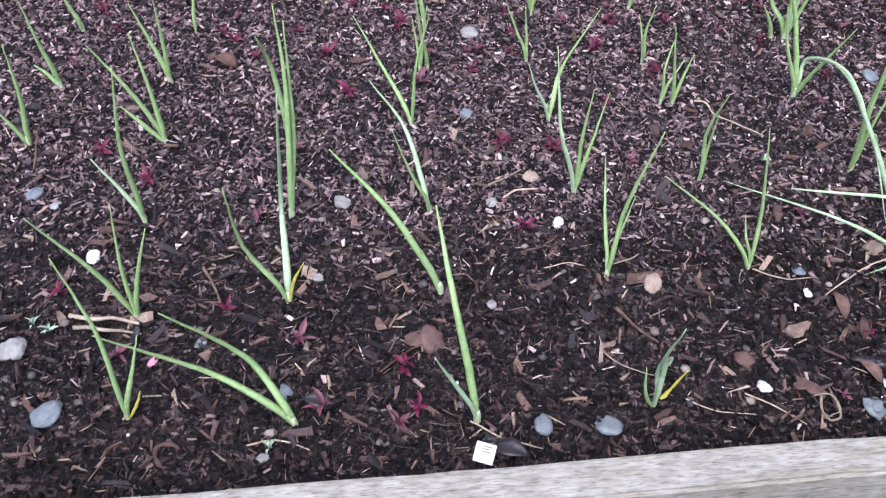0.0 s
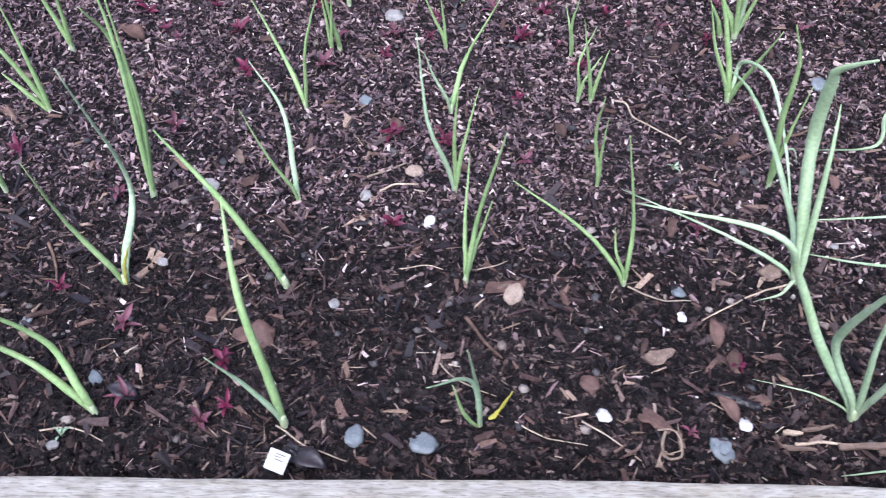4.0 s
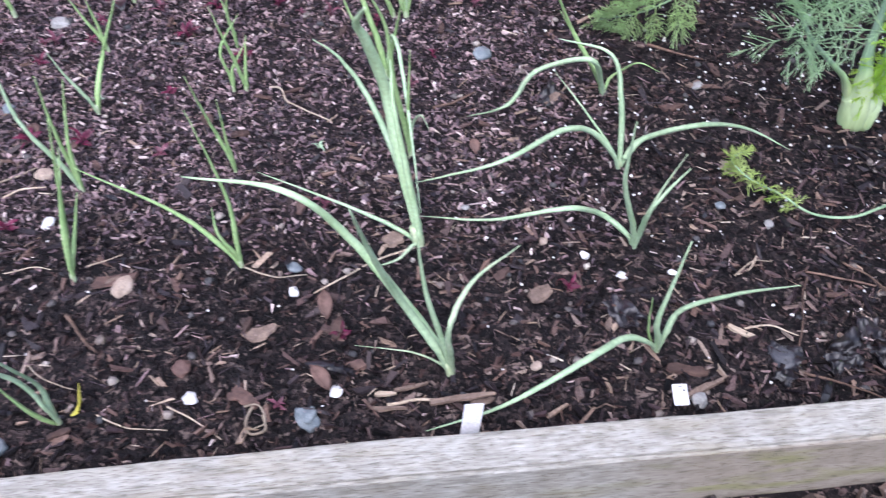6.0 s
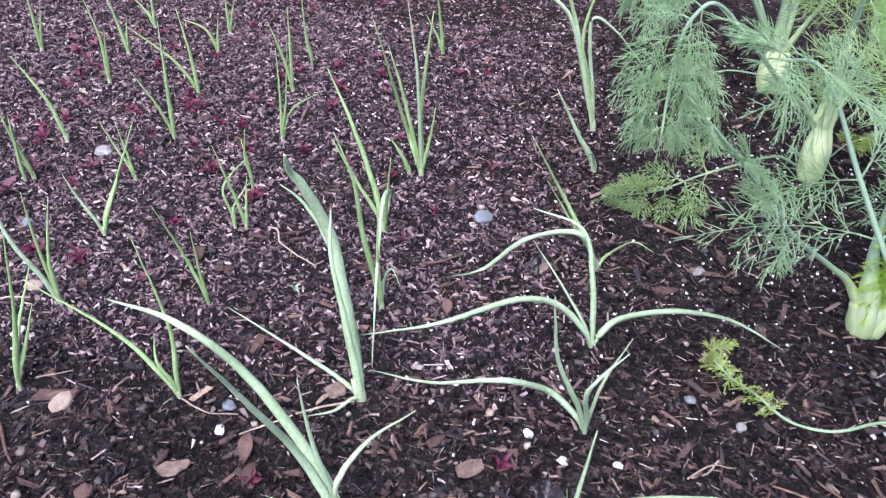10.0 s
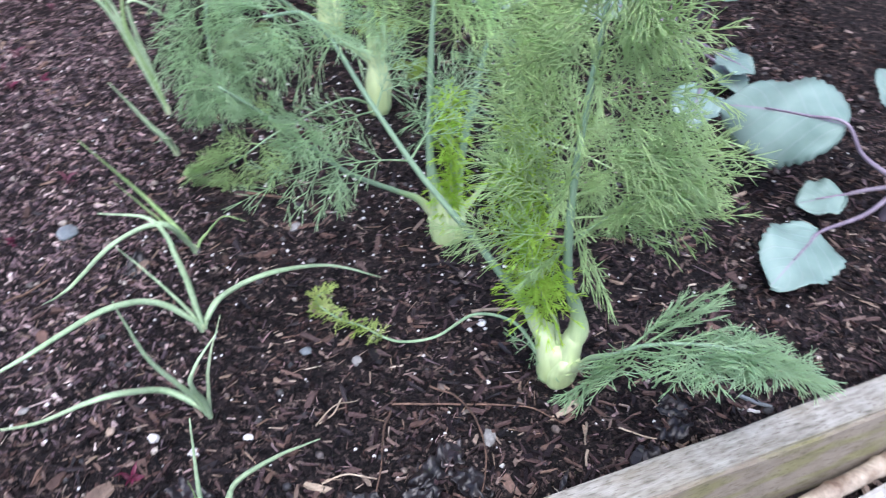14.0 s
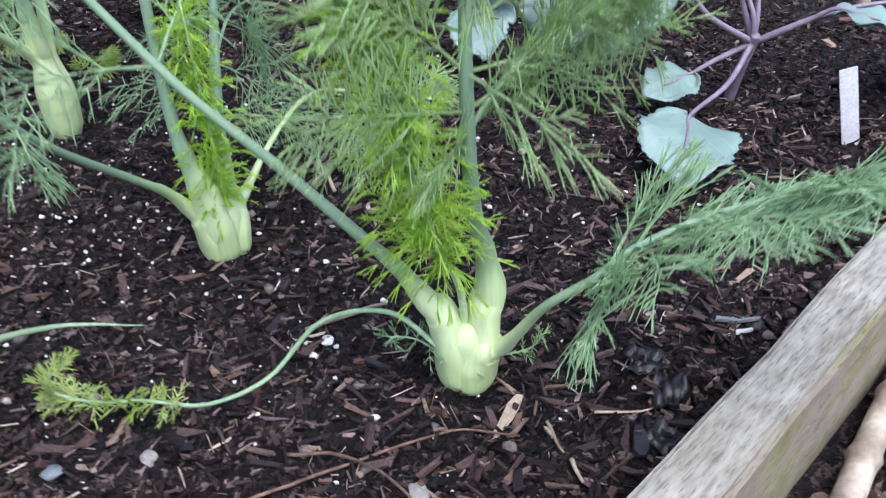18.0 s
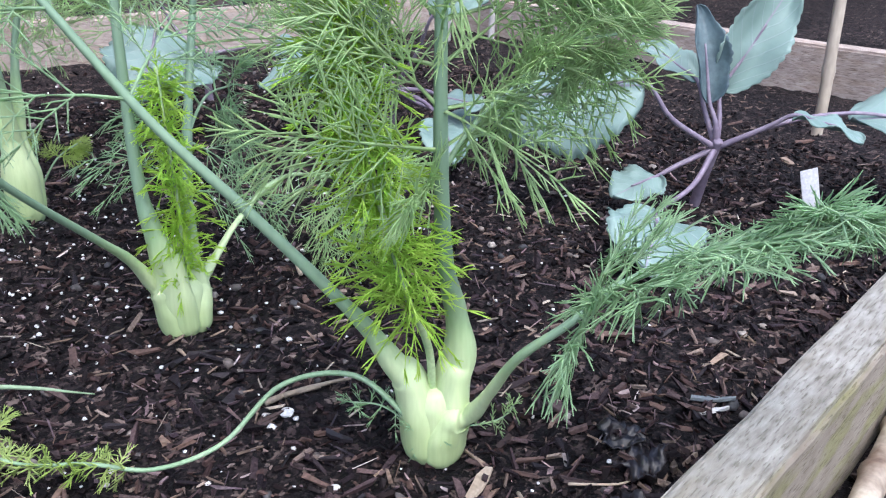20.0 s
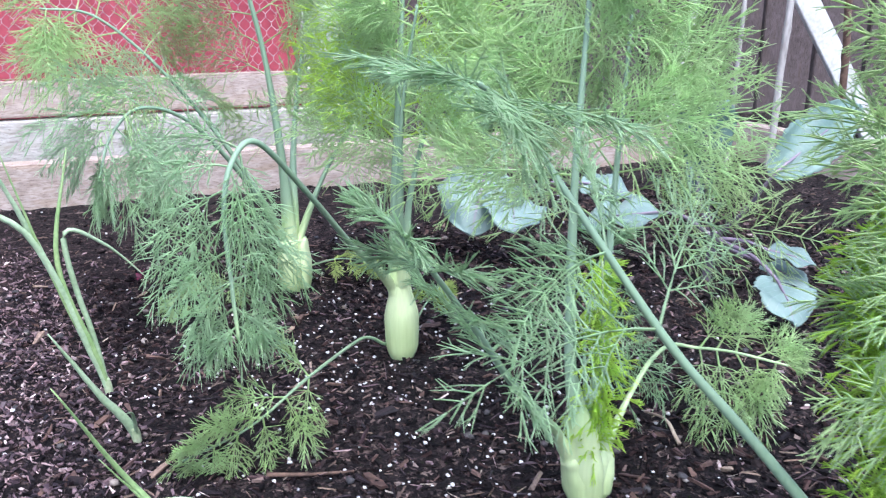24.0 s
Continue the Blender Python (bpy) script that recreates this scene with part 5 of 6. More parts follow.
# ---------------------------------------------------------------- stones
def pebble(x, y, size, colour, tall=0.55, shape=1.25, sink=0.42):
    size *= 0.88
    r = random.Random(int(x * 7000 + y * 13000))
    bm = bmesh.new()
    bmesh.ops.create_icosphere(bm, subdivisions=3, radius=size / 2)
    off = Vector((r.uniform(0, 50), r.uniform(0, 50), 0))
    for v in bm.verts:
        d = v.co.normalized()
        v.co *= 1 + 0.34 * noise.noise(d * 1.3 + off) + 0.14 * noise.noise(d * 2.9 + off)
        v.co.x *= shape
        v.co.z *= tall
    me = bpy.data.meshes.new("pebble")
    bm.to_mesh(me)
    bm.free()
    me.polygons.foreach_set("use_smooth", [True] * len(me.polygons))
    me.materials.append(PEBBLE[colour])
    ob = new("pebble", me)
    ob.location = (x, y, soil_height(x, y) + size * tall * (0.5 - sink) + 0.002)
    ob.rotation_euler = (r.uniform(-0.3, 0.3), r.uniform(-0.3, 0.3), r.uniform(0, 3.1))
    word = {"blue": "smooth blue-grey pebble", "grey": "smooth grey pebble", "white": "small bright white stone", "tan": "tan rounded pebble", "brown": "brown flat stone", "dark": "dark wet stone"}[colour]
    return tagged(ob, word + " lying on the dark soil", "pebble", "pebbles on the soil")


for px_, py_, sz, col in [(-0.354, 0.584, 15, "blue"), (-0.067, 0.595, 16, "grey"), (0.141, 0.576, 12, "white"), (0.297, 0.397, 12, "white"), (0.111, 0.358, 17, "blue"), (0.163, 0.357, 20, "blue"),
                          (-0.274, 0.351, 23, "blue"), (-0.319, 0.409, 22, "grey"), (-0.17, 0.426, 11, "blue"), (-0.281, 0.51, 13, "white"), (0.055, 0.735, 14, "blue"), (0.119, 0.64, 16, "tan"),
                          (0.222, 0.505, 18, "tan"), (0.361, 0.526, 12, "blue"), (0.061, 0.892, 19, "grey"), (0.074, 0.474, 10, "grey"), (0.363, 0.5, 9, "white"), (0.078, 0.602, 11, "grey"),
                          (-0.08, 0.498, 9, "grey"), (0.286, 0.423, 16, "brown"), (-0.094, 0.379, 12, "blue"), (-0.104, 0.32, 9, "grey")]:
    pebble(px_, py_, sz * 0.001, col)
for px_, py_, sz, col in [(0.022, 0.436, 24, "brown"), (-0.331, 0.57, 11, "grey"), (0.532, 0.836, 21, "blue"), (0.507, 0.602, 8, "grey"), (0.609, 0.543, 8, "white"), (0.639, 0.522, 10, "white"),
                          (0.681, 0.523, 7, "white"), (0.386, 0.383, 14, "blue"), (0.68, 0.403, 12, "grey"), (0.758, 0.786, 12, "grey"), (0.781, 0.584, 9, "grey"), (0.865, 0.471, 13, "grey"),
                          (0.74, 0.603, 10, "blue"), (0.575, 0.562, 8, "tan"), (0.558, 0.431, 9, "tan"), (0.754, 0.437, 20, "dark"), (0.90, 0.60, 9, "white")]:
    pebble(px_, py_, sz * 0.001, col)


# ---------------------------------------------------------------- red seedlings
def small_leaf(length, width, mat):
    verts, faces = [], []
    n = 7
    for j in range(n):
        v = j / (n - 1)
        w = width / 2 * max(0.08, math.sin(math.pi * (0.05 + 0.93 * v ** 0.85)))
        z = 0.22 * length * math.sin(math.pi * v * 0.8) - 0.1 * length * v
        for k, s in enumerate((-1, -0.45, 0, 0.45, 1)):
            verts.append((s * w, length * v, z + abs(s) * w * 0.35))
    for j in range(n - 1):
        for k in range(4):
            a = j * 5 + k
            faces.append((a, a + 1, a + 6, a + 5))
    return mesh_of("seedling_leaf", verts, faces, mat)


def seedling(seed, mat, size, count, label, category, group):
    r = random.Random(seed)
    ob = thing(category.replace(" ", "_"), (0, 0, -5), label, category, group)
    h = size * 0.55
    part("stem", mesh_of("seedling_stem", *tube([Vector((0, 0, -0.004)), Vector((0.0006, 0, h * 0.5)), Vector((0, 0.0006, h))], [size * 0.045, size * 0.04, size * 0.03], 6), mat), ob)
    for k in range(count):
        lf = part("leaf", small_leaf(size * r.uniform(0.55, 1.0), size * r.uniform(0.20, 0.34), mat), ob)
        lf.location = (0, 0, h * (0.25 + 0.75 * k / count))
        lf.rotation_euler = (radians(r.uniform(-5, 48)), radians(r.uniform(-30, 30)), k * 2.4 + r.uniform(-0.4, 0.4))
    return ob


RED = [seedling(50 + k, M_RED if k % 3 else M_REDDISH, 0.0165, 5 + k % 3, "tiny dark red seedling with pointed leaves in soil", "red seedling", "red seedlings") for k in range(4)]
spots = [(-0.368, 0.778), (-0.253, 0.607), (-0.306, 0.644), (-0.144, 0.568), (-0.089, 0.43), (-0.001, 0.405), (0.012, 0.368), (-0.003, 0.352), (-0.062, 0.363), (0.109, 0.567), (-0.102, 0.83), (0.057, 0.848),
         (0.383, 0.598), (-0.296, 0.469), (-0.155, 0.46), (-0.284, 0.877), (0.002, 0.786), (0.208, 0.866), (-0.37, 0.892), (-0.121, 0.665), (0.146, 0.682), (0.09, 0.687), (0.405, 0.457), (0.362, 0.392)]
spots2 = [(-0.233, 0.41), (0.231, 0.921), (-0.027, 0.893), (-0.216, 0.9), (-0.068, 1.105), (0.067, 0.978), (0.124, 1.004), (0.212, 0.873), (0.068, 0.851), (-0.021, 0.903), (0.143, 0.683), (0.223, 0.664), (0.455, 0.781),
          (0.176, 0.978), (0.208, 0.97), (0.304, 1.192), (0.2, 1.404), (0.319, 1.442), (0.096, 1.358), (0.181, 1.265), (0.527, 0.937), (0.725, 1.328), (0.592, 0.508), (0.327, 1.197)]
rs = random.Random(5)
thick = [(rs.uniform(-0.35, 0.5), rs.uniform(0.82, 1.5)) for _ in range(62)] + [(rs.uniform(-0.2, 0.45), rs.uniform(0.74, 1.25)) for _ in range(50)]
for i, (sx, sy) in enumerate(spots + spots2 + thick):
    src = RED[i % 4]
    k = rs.uniform(0.6, 1.15)
    m = Matrix.LocRotScale((sx, sy, soil_height(sx, sy)), Euler((0, 0, rs.uniform(0, 6.2))), None)
    if i < 4:
        src.matrix_basis = m
    else:
        copy_thing(src, m).scale = (k, k, k)
WEED = [seedling(80 + k, M_WEED, 0.010, 6, "tiny pale green weed seedling in soil", "weed seedling", "weed seedlings") for k in range(2)]
weeds = [(-0.312, 0.438), (-0.295, 0.43), (-0.101, 0.328), (0.141, 0.747), (0.367, 0.684)]
for i, (sx, sy) in enumerate(weeds):
    m = Matrix.LocRotScale((sx, sy, soil_height(sx, sy)), Euler((0, 0, rs.uniform(0, 6.2))), None)
    if i < 2:
        WEED[i].matrix_basis = m
    else:
        copy_thing(WEED[i % 2], m)


# ---------------------------------------------------------------- twigs, straws and dead leaves
def twig(name, pts, r0, r1, mat, label, category):
    base = Vector((pts[0][0], pts[0][1], 0))
    ctl = [Vector((p[0], p[1], soil_height(p[0], p[1]) + (p[2] if len(p) > 2 else 0.003))) for p in pts]
    line = spline(ctl, 6)
    n = len(line)
    line = [p + Vector((noise.noise(p * 70), noise.noise(p * 70 + Vector((5, 0, 0))), 0)) * 0.0012 for p in line]
    o = line[0].copy()
    me = mesh_of(name, *tube([p - o for p in line], [r0 + (r1 - r0) * i / (n - 1) for i in range(n)], 7), mat)
    ob = new(name, me)
    ob.location = o
    return tagged(ob, label, category)


def straw(*pts, r=0.0011):
    twig("straw", pts, r * 0.78, r * 0.45, M_ROOT, "pale dry straw lying on the soil", "straw")


def stick(*pts, r=0.0016):
    twig("twig", pts, r * 0.8, r * 0.4, M_TWIG, "thin brown twig lying on the soil", "twig")


straw((0.052, 0.357), (0.078, 0.344), (0.110, 0.337))
straw((0.311, 0.773, 0.006), (0.322, 0.768, 0.010), (0.330, 0.752, 0.005), (0.350, 0.735, 0.008), (0.378, 0.721, 0.003), r=0.0015)
straw((0.318, 0.527), (0.335, 0.519), (0.352, 0.515), (0.372, 0.519), r=0.0012)
straw((0.462, 0.550), (0.430, 0.535), (0.400, 0.515), (0.380, 0.500), r=0.0013)
straw((0.338, 0.391), (0.350, 0.388, 0.008), (0.354, 0.376, 0.006), (0.346, 0.372), r=0.0010)
straw((0.188, 0.525), (0.205, 0.531, 0.006), (0.214, 0.540), r=0.0009)
straw((0.122, 0.515), (0.143, 0.523), (0.160, 0.521), r=0.0008)
straw((-0.280, 0.441, 0.008), (-0.262, 0.437, 0.012), (-0.245, 0.440, 0.010), (-0.222, 0.436, 0.008), r=0.0028)
straw((-0.275, 0.432, 0.006), (-0.252, 0.428, 0.010), (-0.226, 0.429, 0.006), r=0.0026)
stick((0.184, 0.476), (0.198, 0.458), (0.216, 0.440), r=0.0024)
stick((-0.182, 0.503), (-0.170, 0.485), (-0.160, 0.465), r=0.0020)
stick((-0.367, 0.620, 0.004), (-0.372, 0.655, 0.010), (-0.379, 0.690, 0.004), (-0.340, 0.715), r=0.0014)
stick((0.764, 0.421, 0.006), (0.798, 0.408, 0.010), (0.831, 0.399, 0.004), r=0.0015)
stick((0.796, 0.520, 0.004), (0.784, 0.495, 0.008), (0.776, 0.465, 0.006), (0.762, 0.434, 0.004), r=0.0014)
straw((0.730, 0.466), (0.750, 0.466, 0.007), (0.771, 0.457), r=0.0011)
stick((0.835, 0.540), (0.853, 0.519, 0.006), (0.860, 0.480, 0.008), (0.852, 0.440, 0.006), (0.828, 0.401), r=0.0013)
stick((0.800, 0.530), (0.850, 0.515), (0.905, 0.495), (0.930, 0.470), r=0.0013)
straw((0.443, 0.396), (0.470, 0.400), (0.497, 0.399), r=0.0019)
stick((0.716, 0.858), (0.744, 0.846), (0.774, 0.832), r=0.0024)
stick((0.479, 0.745), (0.500, 0.754), (0.522, 0.769), r=0.0022)
straw((0.896, 0.616), (0.912, 0.615), (0.930, 0.609), r=0.0026)
straw((0.947, 0.467), (0.942, 0.457), (0.937, 0.446), r=0.0014)
straw((0.936, 0.440), (0.933, 0.434), (0.929, 0.426), r=0.0017)
straw((0.908, 0.615, 0.004), (0.925, 0.612), (0.948, 0.605), r=0.0022)
straw((0.970, 0.455), (0.990, 0.440), (1.005, 0.436), r=0.0010)
straw((1.000, 0.735, 0.006), (1.008, 0.760, 0.012), (1.015, 0.790, 0.006), r=0.0020)
straw((0.760, 0.545), (0.752, 0.532), (0.738, 0.522), r=0.0011)
straw((0.735, 0.521), (0.752, 0.534, 0.008), (0.773, 0.541), r=0.0010)
straw((-0.118, 0.330), (-0.095, 0.335), (-0.070, 0.328), r=0.0010)
straw((0.28, 0.392), (0.305, 0.378), (0.325, 0.364), r=0.0009)
straw((0.23, 0.385), (0.255, 0.375), (0.285, 0.371), r=0.0008)
stick((-0.02, 0.40), (0.005, 0.425), (0.02, 0.43), r=0.0011)
straw((0.165, 0.43), (0.185, 0.415), (0.215, 0.405), r=0.0008)
straw((0.09, 0.61), (0.105, 0.62), (0.125, 0.622), r=0.0017)
straw((0.075, 0.625), (0.095, 0.64), (0.110, 0.648), r=0.0015)



def flake(x, y, length, width, yaw, mat, name, label, category, tall=0.002):
    """A flat splinter or flake with a pointed, uneven outline."""
    r = random.Random(int(x * 9000 + y * 4000))
    n = 6
    verts, faces = [], []
    lean, ends = r.uniform(-0.5, 0.5), (r.uniform(0.2, 0.9), r.uniform(0.1, 0.8))
    for j in range(n):
        v = j / (n - 1)
        w = width / 2 * (ends[0] * (1 - v) + ends[1] * v + 0.35 * math.sin(math.pi * v)) * r.uniform(0.7, 1.2)
        for sx, sz in ((-1, 0.2), (-0.8, 1), (0.85, 1), (1, 0.1)):
            verts.append((length * (v - 0.5) + sx * w * lean, sx * w * r.uniform(0.85, 1.1), tall * (sz + 0.5 * math.sin(3 * v + lean * 6)) * r.uniform(0.7, 1.2)))
    for j in range(n - 1):
        for k in range(4):
            k2 = (k + 1) % 4
            faces.append((j * 4 + k, j * 4 + k2, j * 4 + 4 + k2, j * 4 + 4 + k))
    faces += [(3, 2, 1, 0), tuple(range(n * 4 - 4, n * 4))]
    ob = new(name, mesh_of(name, verts, faces, mat, False))
    ob.location = (x, y, soil_height(x, y) + 0.002)
    ob.rotation_euler = (r.uniform(-0.15, 0.15), r.uniform(-0.1, 0.1), radians(yaw))
    return tagged(ob, label, category)


flake(0.932, 0.484, 0.044, 0.008, 22, M_ROOT, "wood_splinter", "pale split wood splinter on the soil", "wood splinter")
flake(1.093, 0.450, 0.026, 0.007, -42, PEBBLE["blue"], "stone_flake", "thin blue-grey stone flake on the soil", "stone flake")
flake(1.083, 0.444, 0.018, 0.0035, -42, PEBBLE["white"], "stone_flake", "thin white stone flake on the soil", "stone flake")
for bx, by, bl, bw, byaw, bk in [(0.567, 0.502, 0.024, 0.013, 40, 0), (0.342, 0.458, 0.025, 0.013, 30, 0), (0.684, 0.751, 0.018, 0.010, 100, 1), (0.724, 0.749, 0.022, 0.012, 10, 1), (0.215, 0.512, 0.034, 0.012, 12, 1), (0.012, 0.437, 0.026, 0.014, 10, 1),
                                 (0.43, 0.735, 0.020, 0.014, 60, 1), (0.445, 0.56, 0.020, 0.013, 30, 0), (0.29, 0.70, 0.018, 0.012, 20, 1), (0.36, 0.60, 0.022, 0.012, 80, 1), (0.515, 0.40, 0.02, 0.01, 20, 0), (0.62, 0.47, 0.016, 0.008, 70, 0)]:
    flake(bx, by, bl, bw, byaw, M_BROWN_LEAF if bk else M_SPLINT, "bark_piece", "flat reddish brown piece of bark on soil" if bk else "pale tan piece of wood on soil", "bark piece", 0.003)


def bark_ring(x, y, radius, wide):
    """A strip of bark curled into a ring, its ends not quite meeting."""
    pts, rad = [], []
    for i in range(30):
        a = 5.9 * i / 29 + 0.4
        k = radius * (1 + 0.06 * math.sin(3 * a))
        pts.append(Vector((k * math.cos(a), k * math.sin(a), wide * (0.55 + 0.12 * math.sin(2 * a)))))
        rad.append(wide * (0.42 + 0.1 * math.sin(5 * a)))
    ob = new("bark_curl", mesh_of("bark_curl", *tube(pts, rad, 8, 0.55), M_BROWN_LEAF))
    ob.location = (x, y, soil_height(x, y))
    ob.rotation_euler = (0.35, 0.1, 0)
    tagged(ob, "brown curled ring of bark lying on soil", "bark piece")


bark_ring(-0.176, 0.321, 0.0085, 0.0045)
twig("dry_tendril", [(0.345, 0.392), (0.340, 0.378), (0.346, 0.368), (0.355, 0.372), (0.352, 0.381, 0.008)], 0.0012, 0.0009, M_ROOT, "pale dry curled tendril on the soil", "tendril")


def cone(x, y, length, width, yaw):
    """A small closed cone: overlapping scales round a spindle."""
    ob = thing("pine_cone", (x, y, soil_height(x, y) + width * 0.35), "small dark conifer cone lying on the soil", "cone")
    ob.rotation_euler = (0, radians(90), radians(yaw))
    core = spline([Vector((0, 0, -length / 2)), Vector((0, 0, 0)), Vector((0, 0, length / 2))], 4)
    n = len(core)
    part("core", mesh_of("cone_core", *tube(core, [width * 0.36 * max(0.25, math.sin(math.pi * (0.1 + 0.85 * i / (n - 1)))) for i in range(n)], 8), M_DARK_LEAF), ob)
    scale = small_leaf(width * 0.5, width * 0.42, M_DARK_LEAF)
    for k in range(36):
        u = (k + 0.5) / 36
        a = k * 2.4
        rr = width * 0.36 * math.sin(math.pi * (0.1 + 0.85 * u))
        sc = part("scale", scale, ob)
        sc.location = (rr * math.cos(a), rr * math.sin(a), length * (u - 0.5))
        sc.rotation_euler = (radians(62), 0, a - math.pi / 2)


cone(0.397, 0.424, 0.036, 0.015, -12)
pebble(0.385, 0.380, 0.016, "blue", 0.35, 1.5)
pebble(0.405, 0.404, 0.011, "white", 0.4, 1.5)
pebble(0.680, 0.401, 0.014, "grey", 0.6, 1.2)
flake(-0.205, 0.404, 0.011, 0.008, 60, M_PETAL, "petal", "small pink fallen petal on the soil", "petal", 0.0015)
for fx, fy, fl, fw, fyaw, fm in [(0.417, 0.426, 0.016, 0.012, 20, M_BROWN_LEAF), (0.677, 0.428, 0.032, 0.013, -8, M_BROWN_LEAF), (0.461, 0.410, 0.028, 0.007, 20, M_SPLINT), (0.442, 0.404, 0.016, 0.005, 5, M_ROOT),
                                 (0.445, 0.392, 0.026, 0.005, -2, M_SPLINT), (0.500, 0.400, 0.050, 0.006, 8, M_SPLINT), (0.690, 0.412, 0.040, 0.006, 25, M_SPLINT), (0.727, 0.464, 0.022, 0.007, -30, M_ROOT), (0.337, 0.398, 0.026, 0.014, -35, M_BROWN_LEAF)]:
    flake(fx, fy, fl, fw, fyaw, fm, "bark_piece", "flat reddish brown piece of bark on soil" if fm == M_BROWN_LEAF else "pale tan piece of wood on soil", "bark piece", 0.003)
br = random.Random(31)
for k in range(70):
    fx, fy = br.uniform(-0.35, 1.25), br.uniform(0.36, 1.1)
    fy = max(fy, 0.32 + 0.11 * fx)
    fm = (M_BROWN_LEAF, M_DARK_LEAF, M_SPLINT, M_BROWN_LEAF)[k % 4]
    word = ("flat reddish brown piece of bark on soil", "dark wet flat piece of bark on soil", "pale tan piece of wood on soil", "flat reddish brown piece of bark on soil")[k % 4]
    flake(fx, fy, br.uniform(0.012, 0.024), br.uniform(0.004, 0.010), br.uniform(0, 180), fm, "bark_piece", word, "bark piece", 0.0025)


def crumple(x, y, size, seed, mat, label):
    """A crushed, torn leaf: a sheet folded by noise."""
    n = 14
    verts, faces = [], []
    for j in range(n + 1):
        for i in range(n + 1):
            u, v = i / n - 0.5, j / n - 0.5
            q = Vector((u * 3, v * 3, seed))
            edge = 1 + 0.35 * noise.noise(Vector((u * 6, v * 6, seed + 3)))
            verts.append((u * size * edge, v * size * 0.7 * edge, size * (0.30 * noise.noise(q) + 0.12 * noise.noise(q * 2.7)) + size * 0.12))
    for j in range(n):
        for i in range(n):
            a = j * (n + 1) + i
            faces.append((a, a + 1, a + n + 2, a + n + 1))
    ob = new("crumpled_leaf", mesh_of("crumpled_leaf", verts, faces, mat))
    ob.location = (x, y, soil_height(x, y) + 0.001)
    ob.rotation_euler = (0.1, -0.1, seed * 1.3)
    sol = ob.modifiers.new("thickness", "SOLIDIFY")
    sol.thickness = 0.0006
    return tagged(ob, label, "dead leaf", "dead leaves on the soil")


for k, (cx, cy, cs) in enumerate([(0.816, 0.448, 0.036), (0.838, 0.432, 0.030), (0.800, 0.432, 0.026), (0.832, 0.466, 0.026), (0.756, 0.438, 0.026), (0.752, 0.422, 0.020), (0.632, 0.482, 0.030), (1.010, 0.440, 0.030), (0.985, 0.425, 0.022), (0.075, 0.335, 0.024), (0.60, 0.765, 0.03), (1.02, 0.46, 0.024)]):
    crumple(cx, cy, cs, k + 0.5, M_DARK_LEAF, "black crumpled wet leaf on the soil")


crumple(0.763, 0.654, 0.022, 21.5, M_ROOT, "pale grey crumpled dry leaf on the soil")


def dead_leaf(x, y, length, width, yaw, tilt, mat, label):
    ob = new("dead_leaf", small_leaf(length, width, mat))
    ob.location = (x, y, soil_height(x, y) + 0.003)
    ob.rotation_euler = (radians(tilt), 0, radians(yaw))
    sol = ob.modifiers.new("thickness", "SOLIDIFY")
    sol.thickness = 0.0006
    tagged(ob, label, "dead leaf", "dead leaves on the soil")


for lx, ly, ll, lw, lyaw, mt in [(0.392, 0.475, 0.028, 0.012, 10, 1), (0.40, 0.452, 0.022, 0.010, 350, 1), (-0.055, 0.365, 0.026, 0.014, 80, 0), (0.07, 0.335, 0.03, 0.016, 250, 0),
                                 (0.40, 0.405, 0.026, 0.012, 40, 1), (0.52, 0.672, 0.020, 0.010, 10, 1), (0.095, 0.69, 0.022, 0.012, 20, 1), (0.26, 0.71, 0.02, 0.012, 30, 1), (-0.20, 0.80, 0.03, 0.02, 70, 1), (0.12, 0.93, 0.03, 0.02, 200, 0)]:
    dead_leaf(lx, ly, ll, lw, lyaw, 8, M_BROWN_LEAF if mt else M_DARK_LEAF, "brown curled dead leaf on the soil" if mt else "dark wet dead leaf on the soil")


# ---------------------------------------------------------------- path things in front of the bed
def scrap(x, y, length, width, tall, yaw, z, tip=0.0):
    ob = new("scrap_board", rough_board("scrap_board", length, width, tall, M_SCRAP, 0.0014, seed=x * 10))
    ob.location = (x, y, z)
    ob.rotation_euler = (0, radians(tip), radians(yaw))
    return tagged(ob, "short grey weathered offcut of wood on bark path", "offcut", "offcuts of wood")


scrap(1.132, 0.339, 0.115, 0.024, 0.012, 12, GROUND_Z + 0.007)
scrap(1.247, 0.361, 0.150, 0.025, 0.016, 12, GROUND_Z + 0.015, -3)


def cane(a, b, r, mat, label, name="bamboo_cane", knots=5):
    a, b = Vector(a), Vector(b)
    line, rad = [], []
    n = 40
    for i in range(n + 1):
        u = i / n
        p = a.lerp(b, u)
        w = 0.15 * r
        line.append(p + Vector((noise.noise(p * 9), noise.noise(p * 9 + Vector((3, 3, 3))), 0)) * r * 0.6)
        near = min(abs(u * knots - round(u * knots)), 1)
        rad.append(r * (1 + (0.22 if near < 0.07 else 0)))
    ob = new(name, mesh_of(name, *tube([p - a for p in line], rad, 10), mat))
    ob.location = a
    return tagged(ob, label, "stake")


cane((1.000, 0.336, GROUND_Z + 0.008), (1.262, 0.398, GROUND_Z + 0.010), 0.0075, M_PEELED, "dry tan stick with peeling bark on the path")


# ---------------------------------------------------------------- background
def back_line(x, off):
    """A point behind the back board, off metres beyond it."""
    return (x + 0.233 * off, 1.883 - 0.24 * x + 0.972 * off)




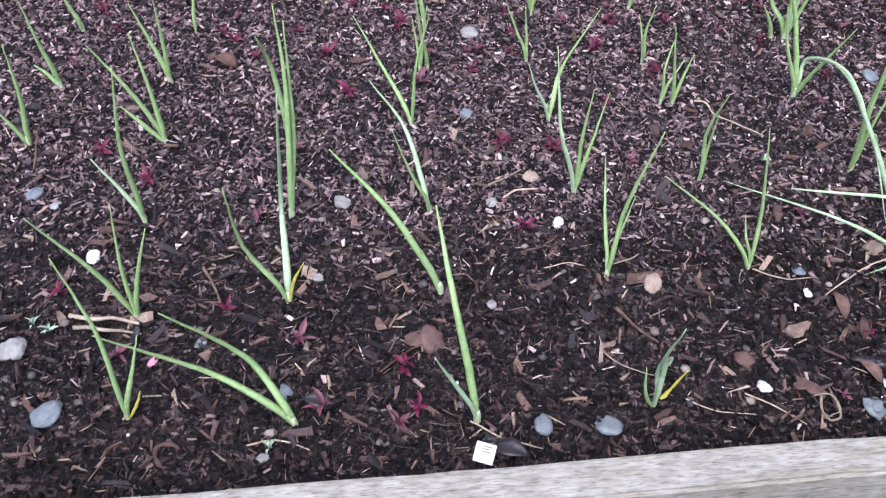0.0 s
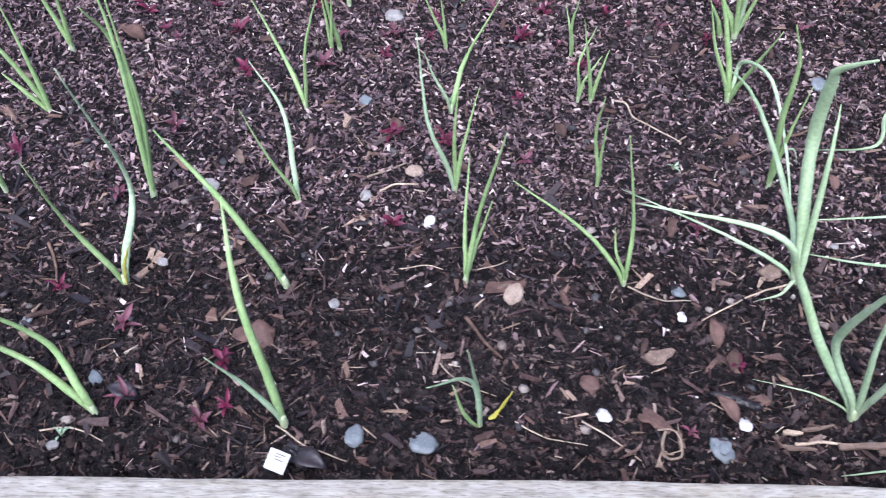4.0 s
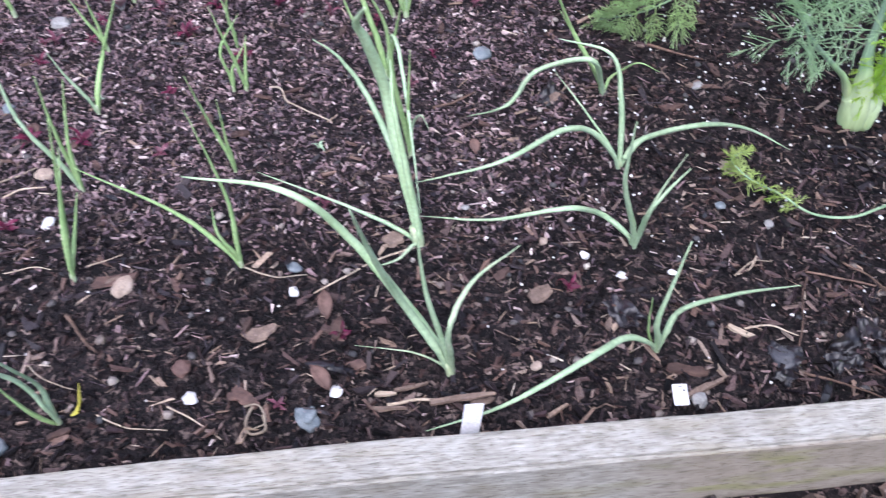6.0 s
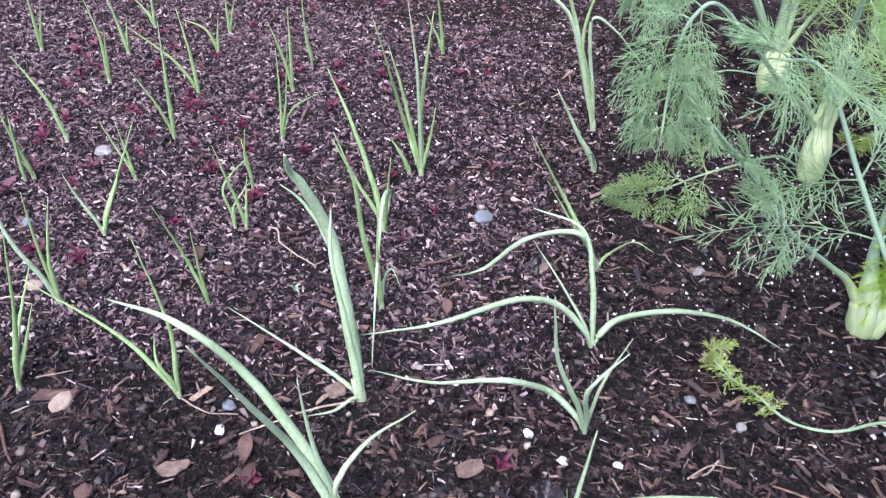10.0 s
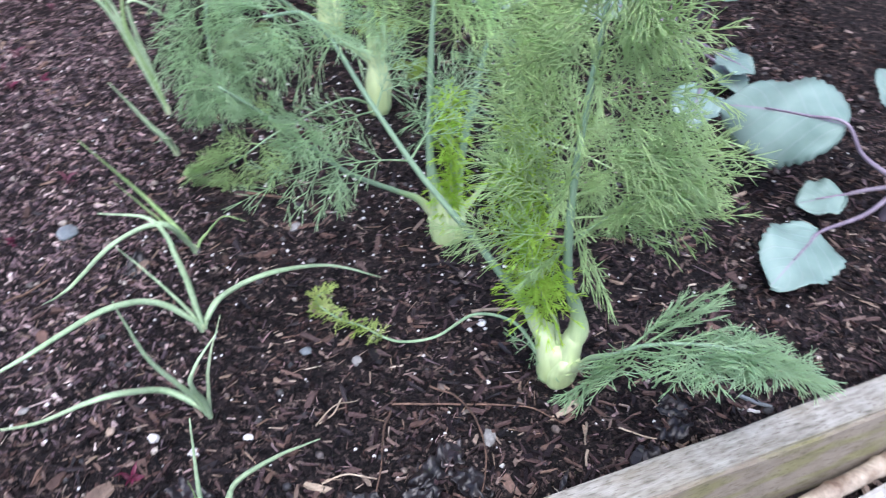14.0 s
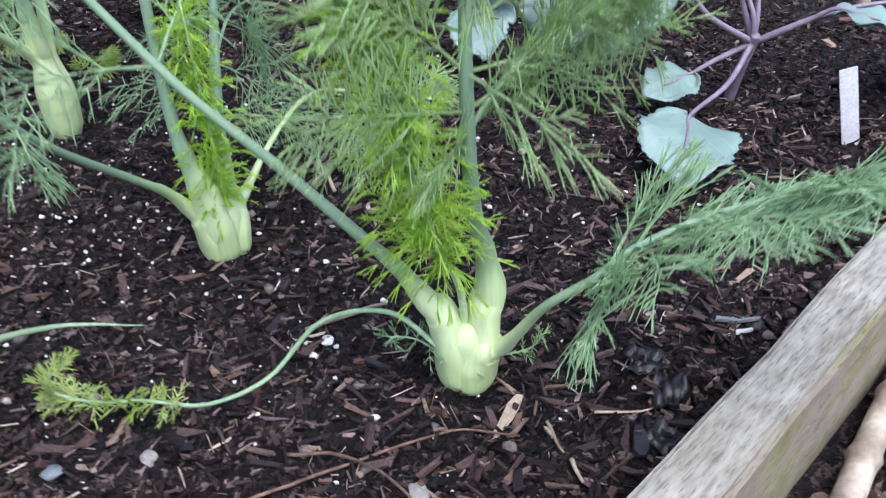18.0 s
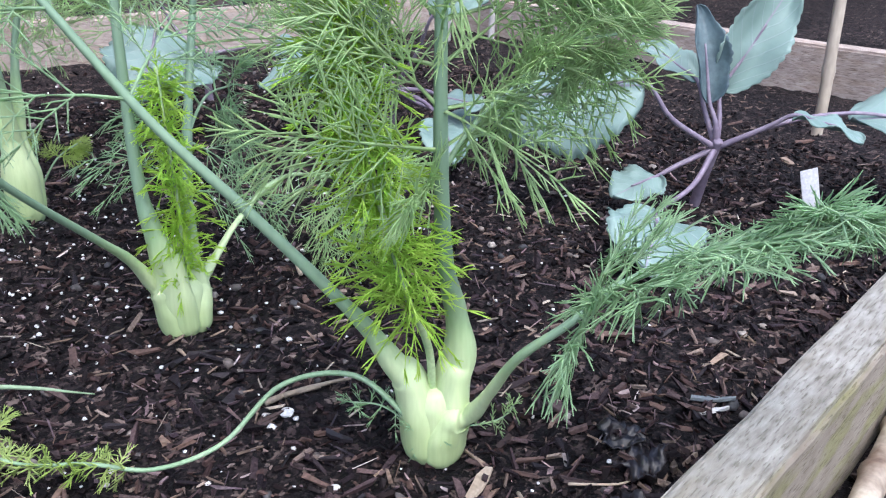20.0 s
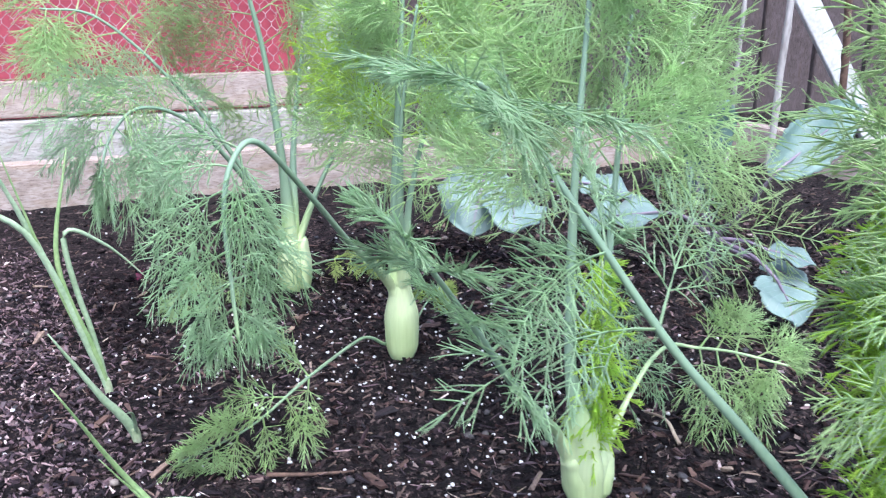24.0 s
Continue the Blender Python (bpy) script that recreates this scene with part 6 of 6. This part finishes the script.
def wall_block(name, x0, x1, off, z0, z1, thick, mat, label, category, kind="structure"):
    a, b = Vector((*back_line(x0, off), 0)), Vector((*back_line(x1, off), 0))
    ob = new(name, rough_board(name, (b - a).length, thick, z1 - z0, mat, 0.001, seed=off * 9))
    m = (a + b) / 2
    ob.location = (m.x, m.y, (z0 + z1) / 2)
    ob.rotation_euler = (0, 0, math.atan2(b.y - a.y, b.x - a.x))
    return tagged(ob, label, category, kind=kind)


wall_block("rail_board", -1.6, 1.10, 0.135, 0.115, 0.170, 0.03, M_BACK_BOARD, "pinkish weathered rail along the foot of the red wall", "board")
wall_block("sill_board", -1.6, 1.16, 0.12, -0.03, 0.110, 0.05, M_PALE_BOARD, "pale weathered board at the foot of the red wall", "board")
wall_block("wall_red", -1.6, 1.10, 0.22, 0.0, 1.7, 0.03, M_RED_WALL, "red painted wall behind chicken wire", "wall")
wall_block("white_post", 1.075, 1.135, 0.17, -0.03, 1.8, 0.06, M_WHITE_PAINT, "white painted post at the end of the red wall", "post", "structure")


def chicken_wire(x0, x1, z0, z1, off, cell=0.0178):
    """Twisted hexagonal netting: straight twists joined by slanted wires."""
    th = Threads()
    o = Vector((*back_line(0, off), 0))
    d = (Vector((*back_line(1, off), 0)) - o).normalized()
    w, h = cell, cell * 0.8
    cols, rows_ = int((x1 - x0) / w), int((z1 - z0) / h)

    def at(u, v):
        return o + d * (x0 + u) + Vector((0, 0, z0 + v))

    for j in range(rows_):
        for i in range(cols):
            u, v = (i + 0.5 * (j % 2)) * w, j * h
            th.add(at(u, v), at(u, v + h * 0.2), at(u, v + h * 0.4), 0.0010)
            th.tip(at(u, v + h * 0.4), at(u - w * 0.5, v + h), 0.0009)
            th.tip(at(u, v + h * 0.4), at(u + w * 0.5, v + h), 0.0009)
    return tagged(new("chicken_wire", th.mesh("chicken_wire", M_WIRE)), "hexagonal galvanised chicken wire before the red wall", "wire netting", kind="stuff")


chicken_wire(-0.6, 1.08, 0.13, 0.95, 0.16)
fence = thing("fence", (0, 0, 0), "dark brown stained fence of upright boards", "fence", kind="structure")
fx = 1.10
fence_rng = random.Random(12)
while fx < 4.6:
    w = fence_rng.uniform(0.135, 0.15)
    a, b = Vector((*back_line(fx, 0.42), 0)), Vector((*back_line(fx + w, 0.42), 0))
    ob = part("fence_board", box_mesh("fence_board", ((b - a).length, 0.018, 1.8), M_FENCE, 0.002), fence)
    m = (a + b) / 2
    ob.location = (m.x, m.y + fence_rng.uniform(-0.004, 0.004), 0.87)
    ob.rotation_euler = (0, 0, math.atan2(b.y - a.y, b.x - a.x))
    fx += w * 1.03 + 0.006


def white_lath(a, b, width, thick, label):
    a, b = Vector(a), Vector(b)
    d = b - a
    ob = new("white_stake", box_mesh("white_stake", (width, thick, d.length), M_WHITE_PAINT, 0.0015))
    ob.matrix_world = Matrix.Translation((a + b) / 2) @ d.to_track_quat("Z", "Y").to_matrix().to_4x4()
    return tagged(ob, label, "stake")


white_lath((2.205, 1.406, -0.02), (1.762, 1.511, 0.60), 0.012, 0.046, "white painted wooden stake leaning behind bed board")
white_lath((1.716, 1.530, -0.02), (1.832, 1.505, 0.60), 0.024, 0.010, "narrow white stake standing behind the bed")
cane((1.806, 1.345, -0.02), (1.824, 1.342, 0.62), 0.0060, M_SCRAP_CANE, "tall weathered cane standing in the bed", "garden_cane")
cane((1.962, 1.310, -0.025), (1.905, 1.325, 0.50), 0.0065, M_TWIG, "thin brown cane standing beside the bed", "garden_cane")
cane((1.724, 1.367, -0.02), (1.732, 1.365, 0.46), 0.0036, M_SCRAP_CANE, "thin grey cane standing in the bed", "garden_cane")
cane((1.66, 0.67, -0.02), (1.72, 0.70, 0.42), 0.0065, M_CANE, "weathered cane standing in the bed", "garden_cane")
